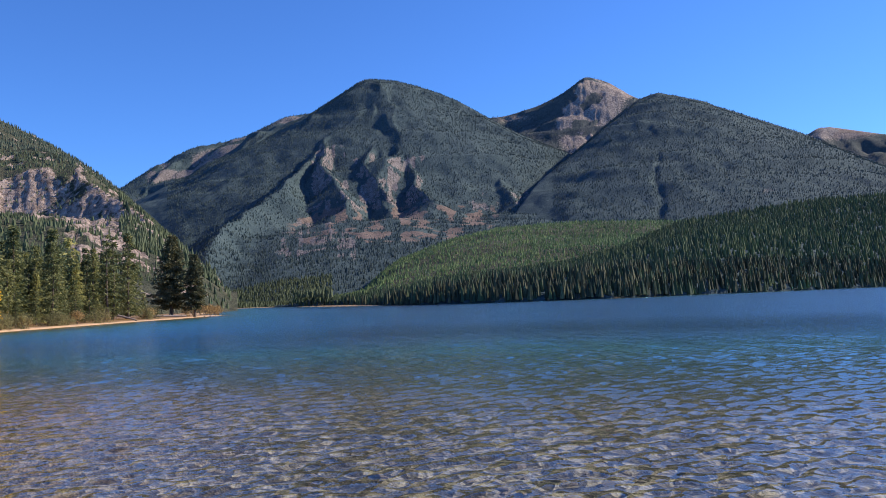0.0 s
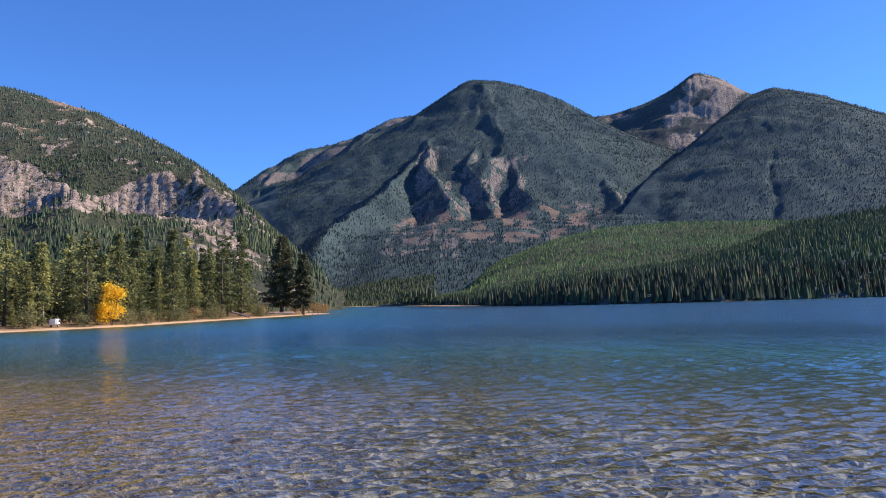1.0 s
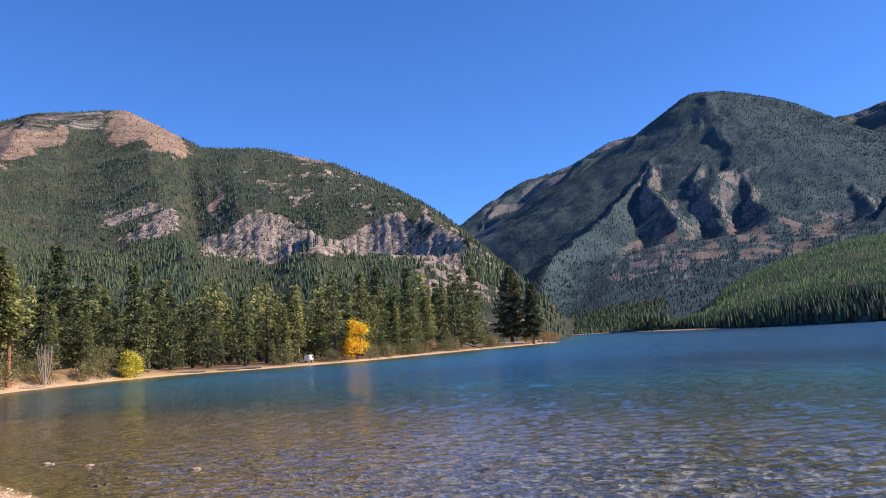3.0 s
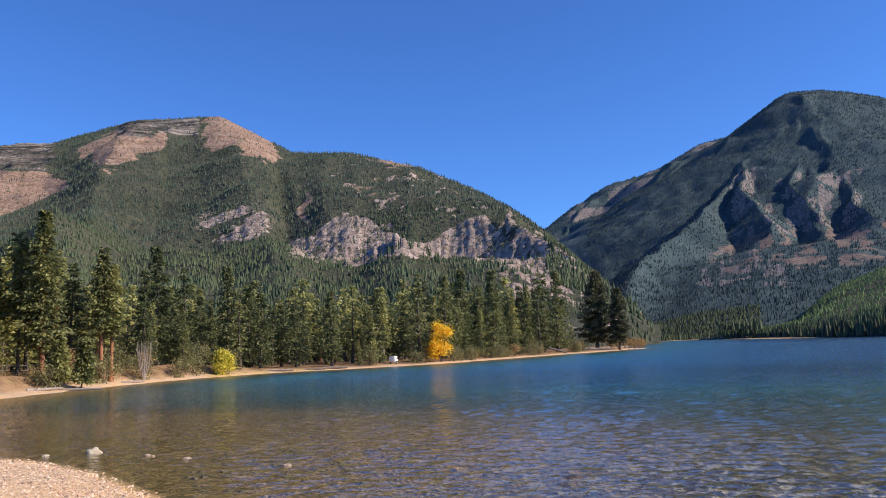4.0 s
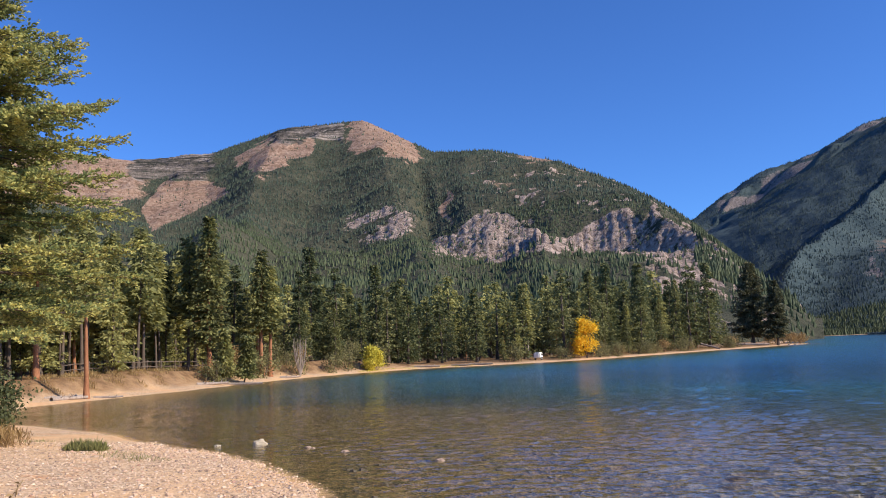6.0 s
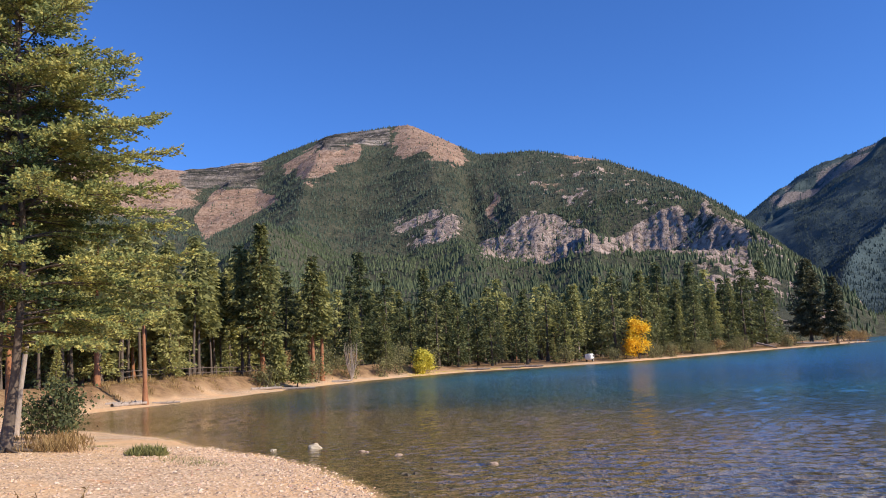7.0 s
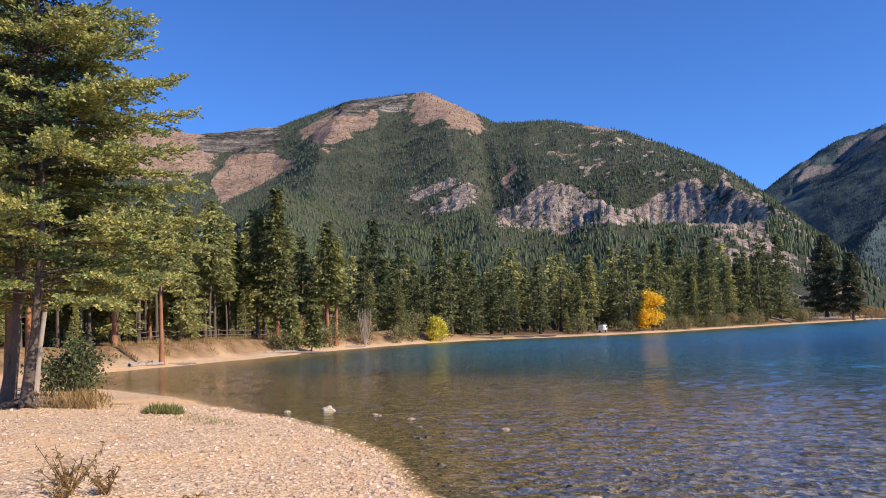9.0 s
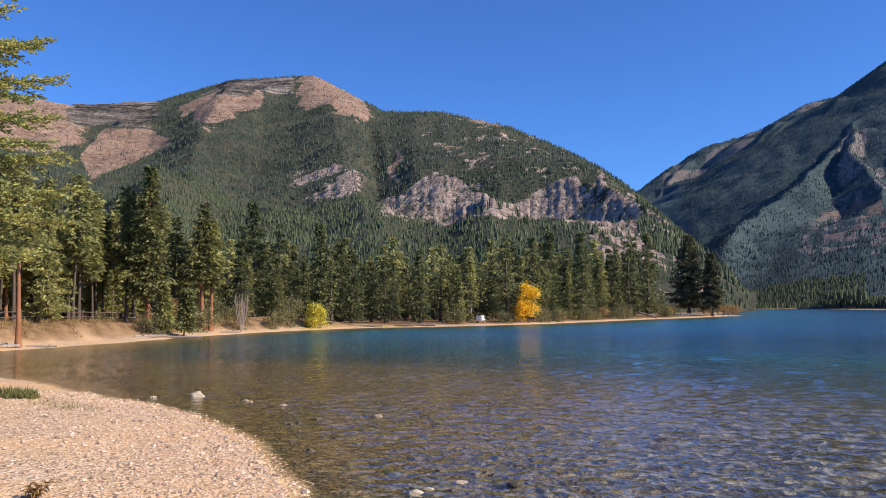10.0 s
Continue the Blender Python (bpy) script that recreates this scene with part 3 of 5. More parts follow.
cliffy = Mountain(AZ, [
    ([260] * 11 + [280, 300, 330, 380], [0.1] * 11 + [0, 0, 0, -1]),
    ([1150, 1150, 1150, 1150, 1150, 1150, 1120, 1080, 1040, 1000, 950, 900, 800, 700, 600], [6.2, 6.3, 6.5, 6.4, 6.3, 6.2, 5.9, 5.7, 5.7, 5.6, 5.2, 4.8, 3.4, 2.4, 0.2]),
    ([1320, 1320, 1320, 1320, 1320, 1300, 1215, 1165, 1120, 1080, 1030, 980, 880, 780, 660], [7.3, 7.4, 7.6, 7.5, 7.6, 8.4, 8.4, 9.1, 8.0, 8.6, 8.9, 7.3, 4.7, 3.0, 0.4]),
    ([2600, 2700, 2700, 2650, 2500, 2300, 2150, 1950, 1800, 1700, 1600, 1500, 1350, 1200, 1000], [13.6, 13.7, 13.5, 14.1, 15.9, 16.6, 14.15, 14.15, 13.05, 11.3, 9.6, 8.0, 5.2, 3.0, 0.5])],
    60, [(-44, -41, 3, 22), (-50, -56, 4, 45), (-31, -33, 3, 18), (-41.4, -39.5, 0.9, -17, 0.5, 0.84), (-37.9, -37.4, 1.5, 12, 0.5, 0.85)], 4)


def cliffy_masks(a, r, e, slope, s):
    x, y = polar(a, r)
    band = step(-41.5, -39.5, a) * step(-19.5, -21, a)
    top = np.interp(a, [-42, -38.6, -36.5, -34.2, -33.4, -29, -27.4, -26.2, -25.4, -24.4, -22, -19], [7, 8.2, 9.7, 9.3, 8.3, 7.9, 8.7, 8.8, 8.0, 9.5, 7.5, 5.2])
    low = np.interp(a, [-42, -37, -26, -22, -19], [6.2, 6.2, 6.1, 4.4, 2.4])
    jag = (fbm(x / 70, y / 70, 21, 4) - 0.5) * 2.4
    rock = band * step(low - 0.2, low + 0.5, e + jag * 0.6) * step(top + 0.3, top - 0.4, e + jag) * (0.58 - 0.14 * step(-26, -24.5, a) + 0.42 * step(0.34, 0.52, fbm(x / 30, y / 30, 23, 4)))
    rock = np.maximum(rock, 0.95 * blob(a, e, -44.0, 9.2, 2.3, 1.6) * step(0.35, 0.6, fbm(x / 90, y / 90, 5)) * 1.5)
    rock = np.maximum(rock, step(-27, -23.5, a) * step(7.0, 5.5, e) * step(0.3, 1.2, e) * 0.85 * step(0.43, 0.56, fbm(x / 20, y / 20, 31)))
    rock = np.maximum(rock, 0.7 * step(0.62, 0.72, fbm(x / 22, y / 22, 71, 4)) * step(-40, -36, a) * step(6.5, 8, e))
    crest = step(-59, -61.5, a + jag) * step(10.0, 11.2, e + jag * 0.6)
    a0, e0 = a, e
    a, e = a + jag * 0.7, e + (fbm(x / 45, y / 45, 51, 4) - 0.5) * 2.0
    grass = np.maximum.reduce([1.3 * field(a, e, [(-45.2, 17.2), (-46.4, 14.7), (-41.2, 13.4), (-41.2, 15.1)], 0.4), 1.2 * field(a, e, [(-54.6, 13.5), (-51.7, 12.9), (-48.6, 14.6), (-48.6, 15.2), (-51.2, 15.5)], 0.4), 0.6 * blob(a, e, -48, 15.9, 2.5, 0.25),
                               1.2 * field(a0 + 0.3 * jag, e0 + 0.2 * jag, [(-60.4, 10.2), (-59.8, 8.7), (-54.6, 11.4), (-55.5, 12.1), (-59.0, 12.1)], 0.2), crest * 0.9,
                               0.8 * blob(a, e, -32.3, 13.6, 1.6, 0.5), 0.55 * blob(a, e, -35, 11.4, 1.5, 0.5), 1.6 * blob(a0, e0, -39.15 + 0.35 * np.cos((e0 - 9.1) * 3.0 + 0.6), 10.2, 0.26, 1.1)])
    return np.clip(rock, 0, 1), np.clip(grass, 0, 1)


cliffy.build("mountain", "long rocky mountain with a cliff band, conifers and tan summit slopes", ROCKY, -84, -14.5, 250, 2950, 540, 280, cliffy_masks, True, (960, 1400))
clothe(cliffy, "mountain_forest", "dark conifer forest covering the rocky mountain's flank", FAR_FIR, -72, -15.5, 1100, 2600, 6.6, 6.4, 1, 5, 1,
       lambda a, r, e, s, x, y: (1 - 0.35 * strata_band(a, e, x, y)) * (np.where(a > -38, 0.72, 1.05) + 0.3 * step(0.35, 0.6, fbm(x / 160, y / 160, 8)) * step(-38, -43, a) + 0.25 * step(0.4, 0.6, fbm(x / 90, y / 90, 8))))

clothe(cliffy, "foothill_forest", "close-set light green conifers on the gentle foot of the mountain", FOOT_FIR, -74, -15, 400, 1180, 4.0, 4.4, 1, 5, 11,
       lambda a, r, e, s, x, y: 0.45 * step(-25, -29, a) + 0.55, 1.15)

# The central peak: a long spur runs down towards the lake, rocky ribs stand in its face.
LEFT_SPUR = (0.88, [(-3.6, 3580, 15.3), (-4.9, 3250, 13.2), (-8.6, 2950, 11.7), (-10.0, 2650, 9.5), (-12.0, 2350, 7.9), (-15.0, 2000, 5.5), (-16.6, 1750, 4.1), (-17.6, 1480, 2.0)])
RIBS = [(0.95, [(-8.7, 2900, 11.4), (-8.3, 2620, 9.9), (-7.2, 2200, 6.8)]),
        (1.0, [(-4.6, 3150, 12.6), (-5.3, 2750, 10.5), (-4.0, 2350, 7.6)]),
        (0.9, [(-1.6, 3150, 12.3), (-2.7, 2760, 10.2), (-1.7, 2450, 8.2), (-0.4, 2250, 7.0)]),
        (0.6, [(3.0, 3420, 12.8), (3.4, 3000, 10.0), (5.4, 2400, 6.6)]),
        (0.6, [(9.3, 3150, 9.7), (9.8, 2800, 7.7), (11.5, 2400, 5.7)])]
peak = Massif((0.60, [(-10.2, 3850, 12.9), (-8.1, 3700, 14.0), (-5.2, 3600, 15.75), (-3.1, 3600, 15.55), (-0.7, 3550, 14.95), (1.7, 3500, 13.9), (3.6, 3450, 12.75),
                      (5.6, 3400, 11.6), (9.3, 3200, 9.9), (12, 3050, 8.4), (14.3, 2900, 6.9), (17, 2750, 5.6), (22, 2500, 4.2)]), [LEFT_SPUR] + RIBS,
              ([-27, -19, -17, -15, -12, -8, -4, 22], [([1150] * 8, [-0.4, -0.3, -0.2, -0.1, 0, 0, 0, 0]),
               ([1900] * 8, [-0.3, 0.3, 1.2, 2.6, 4.3, 5.2, 5.4, 4.2])]), 14, 130, 230)


def peak_masks(a, r, e, slope, s):
    x, y = polar(a, r)
    n = 0.5 * fbm(x / 48, y / 48, 41, 4) + 0.3 * vnoise(a * 2.4 + 0.9 * fbm(x / 70, y / 70, 43, 3), e * 0.5, 42) + 0.2 * vnoise(a * 7, e * 1.2, 44)
    band = step(-9.8, -8.6, a) * step(0.6, -1.4, a) * step(6.0, 7.2, e) * step(11.0, 9.6, e - 0.25 * np.abs(a + 4))
    low = 0.75 * step(-13, -11, a) * step(-4, -7, a) * step(2.2, 3.5, e) * step(6.8, 5.6, e) + 0.7 * step(0, 2, a) * step(10, 8, a) * step(5.8, 6.5, e) * step(8.2, 7.2, e)
    rock = np.maximum(band * step(0.56, 0.70, n + 0.20 * step(0.8, 1.2, slope)), 0.9 * low * step(0.52, 0.62, n))
    grass = step(-12.5, -9, a) * step(6, 2, a) * step(3.6, 4.8, e) * step(7.4, 6.2, e) * step(0.47, 0.60, 0.6 * fbm(x / 30, y / 30, 45, 4) + 0.4 * vnoise(a * 1.5, e * 2, 46))
    return np.clip(rock, 0, 1), np.clip(grass, 0, 1)


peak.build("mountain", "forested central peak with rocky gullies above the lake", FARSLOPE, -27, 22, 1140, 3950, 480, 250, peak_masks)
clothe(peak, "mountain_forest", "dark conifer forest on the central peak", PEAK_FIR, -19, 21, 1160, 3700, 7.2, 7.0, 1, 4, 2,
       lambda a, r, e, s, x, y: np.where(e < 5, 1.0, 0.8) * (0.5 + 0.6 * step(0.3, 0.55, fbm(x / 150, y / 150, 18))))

# The ridge behind it on one side, and the two peaks and far crest on the other.
ridge = Massif((0.55, [(-27, 4050, 4.5), (-24.5, 4050, 6.2), (-22, 4050, 8.1), (-19.4, 4100, 9.9), (-17.5, 4150, 11.0), (-13.8, 4250, 11.7), (-11, 4300, 13.1), (-9.1, 4350, 13.4), (-6, 4400, 13.0), (-4, 4400, 12.0)]),
               [(0.85, [(-10.4, 4320, 13.1), (-13.2, 3700, 10.3), (-16.6, 3100, 6.6), (-18.6, 2600, 3.6)]),
                (0.85, [(-13.8, 4250, 11.6), (-16.6, 3750, 9.2), (-19.2, 3250, 6.2), (-21, 2800, 3.4)]),
                (0.85, [(-17.5, 4150, 10.9), (-19.8, 3750, 8.6), (-21.8, 3300, 5.8), (-23, 2900, 3.4)])],
               ([-30, -4], [([1990] * 2, [-0.4, -0.4]), ([3000] * 2, [1.0, 1.2])]), 24, 140, 260)
twin = Massif((0.6, [(1, 4300, 12.1), (3.5, 4300, 12.7), (5.6, 4300, 13.0), (7.2, 4300, 13.35), (9.0, 4300, 14.1), (10.0, 4300, 14.75), (10.6, 4300, 15.2), (11.4, 4300, 14.95), (12.3, 4300, 14.6), (13.7, 4300, 13.6), (18, 4300, 11.5), (22, 4300, 10)]),
              [(0.7, [(10.5, 4280, 15.0), (9.6, 3950, 12.9), (8.6, 3500, 9.9)]), (0.75, [(12.3, 4280, 14.4), (11.6, 3950, 12.3), (11.2, 3500, 9.2)]), (0.7, [(7.2, 4280, 13.2), (6.4, 3900, 11.2), (5.6, 3500, 9.2)])],
              ([1, 22], [([2790] * 2, [2.0, 2.0]), ([3500] * 2, [6.5, 6.5])]), 34, 150, 190, 1.6)
third = Massif((0.5, [(2, 3300, 2.0), (7, 3300, 8.2), (9.8, 3350, 10.1), (12, 3400, 11.8), (14.3, 3450, 13.3), (15.6, 3450, 13.65), (18.8, 3450, 12.65), (21.2, 3400, 11.5), (24.6, 3300, 9.95), (29.3, 3200, 7.3), (34, 3100, 5.6), (40, 3000, 4.5)]),
               [(0.6, [(15.8, 3440, 13.5), (17.2, 2950, 10.6), (18.6, 2400, 7.4)]), (0.6, [(18.8, 3430, 12.5), (21.2, 2900, 9.2), (23.5, 2400, 6.6)]), (0.6, [(12.4, 3380, 11.8), (12.6, 2900, 9.4), (13.4, 2400, 7.2)])],
               ([2, 9, 40], [([1690] * 3, [-3.0, 2.0, 3.2]), ([2300] * 3, [-2.0, 5.4, 4.6])]), 44, 100, 240)
far = Mountain([21, 24, 25, 25.8, 27.3, 29.4, 34, 40], [
    ([3600] * 8, [4.0] * 8),
    ([4600] * 8, [8.6, 9.4, 9.9, 10.3, 9.9, 9.3, 8.6, 7.5])],
    160, [], 54)


def plain_masks(rock_spots, grass_spots, seed):
    def masks(a, r, e, slope, s):
        x, y = polar(a, r)
        n = step(0.32, 0.58, fbm(x / 130, y / 130, seed, 4))
        rock = sum(w * blob(a, e, *q) for w, *q in rock_spots) * n * 1.3
        grass = sum(w * blob(a, e, *q) for w, *q in grass_spots) + 0 * a
        return np.clip(rock, 0, 1), np.clip(grass, 0, 1)
    return masks


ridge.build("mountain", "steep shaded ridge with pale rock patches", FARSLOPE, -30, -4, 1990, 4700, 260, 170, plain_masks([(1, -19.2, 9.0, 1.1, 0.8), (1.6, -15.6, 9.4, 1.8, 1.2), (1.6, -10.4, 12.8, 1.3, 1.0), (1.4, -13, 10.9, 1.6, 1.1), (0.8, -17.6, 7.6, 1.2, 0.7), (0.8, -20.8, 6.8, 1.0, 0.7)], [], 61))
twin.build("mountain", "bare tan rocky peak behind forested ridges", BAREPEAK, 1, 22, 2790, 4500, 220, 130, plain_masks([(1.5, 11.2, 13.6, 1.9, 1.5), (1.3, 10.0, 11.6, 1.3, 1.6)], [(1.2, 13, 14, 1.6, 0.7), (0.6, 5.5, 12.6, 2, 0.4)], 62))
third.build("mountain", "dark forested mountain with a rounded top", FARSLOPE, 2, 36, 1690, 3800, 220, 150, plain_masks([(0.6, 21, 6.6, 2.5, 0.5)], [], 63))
far.build("mountain", "distant bare tan crest", BAREPEAK, 21, 40, 3590, 4850, 120, 60, plain_masks([(1, 26, 10, 1.5, 0.6)], [(0.9, 27.5, 9.8, 3, 0.7)], 64))
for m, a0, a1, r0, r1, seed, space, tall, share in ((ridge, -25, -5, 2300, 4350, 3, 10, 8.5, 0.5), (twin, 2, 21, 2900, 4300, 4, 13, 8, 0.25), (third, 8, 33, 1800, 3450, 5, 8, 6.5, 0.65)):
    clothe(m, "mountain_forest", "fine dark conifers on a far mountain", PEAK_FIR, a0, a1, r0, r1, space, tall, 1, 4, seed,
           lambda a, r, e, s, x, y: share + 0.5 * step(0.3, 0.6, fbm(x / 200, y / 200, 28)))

# The wooded hill on the far side of the lake, and the sunlit bench behind it.
hill = Mountain([-12, -9.9, -7.5, -4.3, -1.4, 2, 4.7, 8.7, 12.7, 16.5, 22, 25.4, 29.2, 40], [
    ([885, 785, 625, 412, 358, 326, 322, 325, 335, 366, 418, 470, 528, 590], [-0.25] * 14),
    ([900, 802, 643, 432, 380, 350, 346, 350, 360, 392, 446, 500, 558, 620], [-0.1, -0.05, 0.0, 0.2, 0.5, 0.8, 1.0, 1.2, 1.3, 1.3, 1.25, 1.2, 1.1, 1.0]),
    ([960, 860, 720, 560, 620, 700, 760, 820, 860, 900, 950, 980, 1020, 1050], [-0.1, 0.0, 0.1, 0.4, 1.0, 1.4, 1.6, 2.0, 3.0, 4.6, 5.2, 5.5, 5.5, 5.3])],
    14, [], 74)
bench = Mountain([-9, -6, -3.4, 0.7, 4, 7.2, 11, 14.6, 18, 24], [
    ([700] * 10, [0.0] * 10),
    ([1150, 1150, 1300, 1400, 1450, 1500, 1500, 1500, 1500, 1500], [0.2, 0.6, 2.8, 4.3, 4.9, 5.1, 5.1, 4.9, 4.7, 4.2])],
    18, [], 84)
none = plain_masks([(0, 0, 0, 1, 1)], [], 1)
hill.build("hill", "low hill under dense dark conifers at the water", FARSLOPE, -12, 40, 315, 1200, 200, 100, none)
bench.build("hill", "sunlit green wooded bench behind the dark hill", ROCKY, -9, 24, 690, 1700, 140, 80, none)
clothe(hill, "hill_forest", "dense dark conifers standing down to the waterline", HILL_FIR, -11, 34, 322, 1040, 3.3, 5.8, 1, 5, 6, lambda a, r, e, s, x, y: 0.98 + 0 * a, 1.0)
# The darker needles put the shade at the hill's foot into colour.
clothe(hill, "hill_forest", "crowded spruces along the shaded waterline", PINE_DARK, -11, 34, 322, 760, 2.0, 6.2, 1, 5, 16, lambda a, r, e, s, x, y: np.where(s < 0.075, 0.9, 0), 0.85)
clothe(bench, "hill_forest", "bright green conifers coloured as in sunlight", SUNLIT_FIR, -8, 22, 710, 1560, 4.6, 5.2, 1, 5, 7, lambda a, r, e, s, x, y: 0.55 + 0.45 * step(0.35, 0.6, fbm(x / 60, y / 60, 47)), 0.85)

# ---- trees ----


def tube(points, radii, sides=7):
    """A tapered limb along points."""
    p, n = np.array(points, float), len(points)
    d = np.gradient(p, axis=0)
    d /= np.linalg.norm(d, axis=1)[:, None] + 1e-9
    u = np.cross(d, np.where(np.abs(d[:, :1]) < 0.9, [[1.0, 0, 0]], [[0, 1.0, 0]]))
    u /= np.linalg.norm(u, axis=1)[:, None]
    v = np.cross(d, u)
    a = np.arange(sides) * 2 * np.pi / sides
    ring = p[:, None] + np.array(radii)[:, None, None] * (u[:, None] * np.cos(a)[None, :, None] + v[:, None] * np.sin(a)[None, :, None])
    i, j = np.meshgrid(np.arange(n - 1), np.arange(sides), indexing="ij")
    j2 = (j + 1) % sides
    f = np.stack([i * sides + j, i * sides + j2, (i + 1) * sides + j2, (i + 1) * sides + j], -1).reshape(-1, 4)
    return ring.reshape(-1, 3), f


def join_arrays(pieces):
    verts, faces, off = [], [], 0
    for v, f in pieces:
        verts.append(v)
        faces.append(f + off)
        off += len(v)
    return np.concatenate(verts), np.concatenate(faces)


def sprays(origin, along, side, length, width, droop, rng):
    """Needle sprays: folded, pointed blades, one island each."""
    n = len(origin)
    up = np.cross(side, along)
    tip = origin + along * length[:, None]
    tip[:, 2] -= droop * length
    mid = origin + along * (length * (0.35 + 0.2 * rng.random(n)))[:, None]
    lift = up * (0.12 * length * (rng.random(n) - 0.3))[:, None]
    left = mid + side * width[:, None] + lift
    right = mid - side * width[:, None] + lift
    v = np.stack([origin, left, tip, right], 1).reshape(-1, 3)
    i = np.arange(n)[:, None] * 4
    return v, np.concatenate([np.concatenate([i, i + 1, i + 2], 1), np.concatenate([i, i + 2, i + 3], 1)])


def conifer(name, label, tall, spread, bare, whorls, per, needles, bark, seed, spray=0.41, stations=7, fan=4, thick=0.018, lean=(0.0, 0.0),
            round_top=0.0, limb_wood=True, droop=0.45, sparse=0.0, group="shore conifers", bough=0.36, slim=0.27, fluff=1.15, tips=0.35):
    """A conifer with a tapered trunk, whorled drooping limbs and needle sprays. bare: the height at which the crown begins, as a share."""
    rng = np.random.default_rng(seed)
    tree = tagged(new(name), label, "tree", group)
    k = np.linspace(0, 1, 9)
    bend = np.stack([lean[0] * np.sin(k * 2.2) * tall * 0.5 + 0.01 * tall * np.sin(k * 5 + seed), lean[1] * k * tall, k * tall], 1)
    radii = thick * tall * (1 - k) ** 0.8 + 0.01
    radii[0] *= 1.45
    v, f = tube(bend, radii, 8)
    O, A, S, L, W = [], [], [], [], []
    wood = [(v, f)]
    for w in range(whorls):
        q = (w + rng.random()) / whorls
        zf = bare + (1 - bare) * q
        centre = np.array([np.interp(zf, k, bend[:, c]) for c in range(3)])
        shape = (1 - q) ** (0.84 - 0.4 * round_top) * (0.66 + 0.34 * min(1, q / 0.14))
        for b in range(per):
            if rng.random() < sparse:
                continue
            phi = rng.random() * 6.283
            reach = max(0.25, spread * shape * (0.5 + 0.65 * rng.random()))
            rise = 0.35 * q - 0.12 + 0.2 * (rng.random() - 0.5)
            out = np.array([math.cos(phi), math.sin(phi), 0])
            t = np.linspace(0.16, 1, max(2, int(stations * (0.45 + 0.55 * shape))))
            curve = lambda t: centre + out * (reach * t)[:, None] + np.array([0, 0, 1.0]) * (reach * (rise * t - droop * 0.6 * t * t + droop * tips * t ** 4))[:, None]
            p = curve(t)
            if limb_wood and reach > 0.5:
                wood.append(tube(curve(np.array([0, 0.5, 1.0])), [0.012 * tall * 0.16 + 0.008, 0.012, 0.004], 3))
            across = np.array([-math.sin(phi), math.cos(phi), 0])
            for c in range(fan):
                m = len(t)
                tt = np.clip(t + (rng.random(m) - 0.5) / m, 0.08, 1)
                off = (rng.random(m) * 2 - 1) * bough * reach * (1.05 - tt) ** 0.7
                q_ = curve(tt) + across * off[:, None] + (rng.random((m, 3)) - 0.5) * spray * fluff
                q_[:, 2] -= 0.25 * np.abs(off)
                turn = phi + np.sign(off) * (0.25 + 0.7 * rng.random(m)) + rng.normal(0, 0.35, m)
                al = np.stack([np.cos(turn), np.sin(turn), 0.9 * (rng.random(m) - 0.55)], 1)
                al /= np.linalg.norm(al, axis=1)[:, None]
                roll = (rng.random(m) - 0.5) * 3.0
                sd = np.stack([-np.sin(turn) * np.cos(roll), np.cos(turn) * np.cos(roll), np.sin(roll)], 1)
                ln = spray * (0.6 + 0.8 * rng.random(m))
                O.append(q_), A.append(al), S.append(sd), L.append(ln), W.append(ln * slim * (0.7 + 0.6 * rng.random(m)))
    O, A, S, L, W = (np.concatenate(q) for q in (O, A, S, L, W))
    v, f = sprays(O, A, S, L, W, 0.25, rng)
    part("crown", mesh_from("crown", v, f, needles, False), needles, tree)
    v, f = join_arrays(wood)
    part("trunk", mesh_from("trunk", v, f, bark), bark, tree)
    return tree


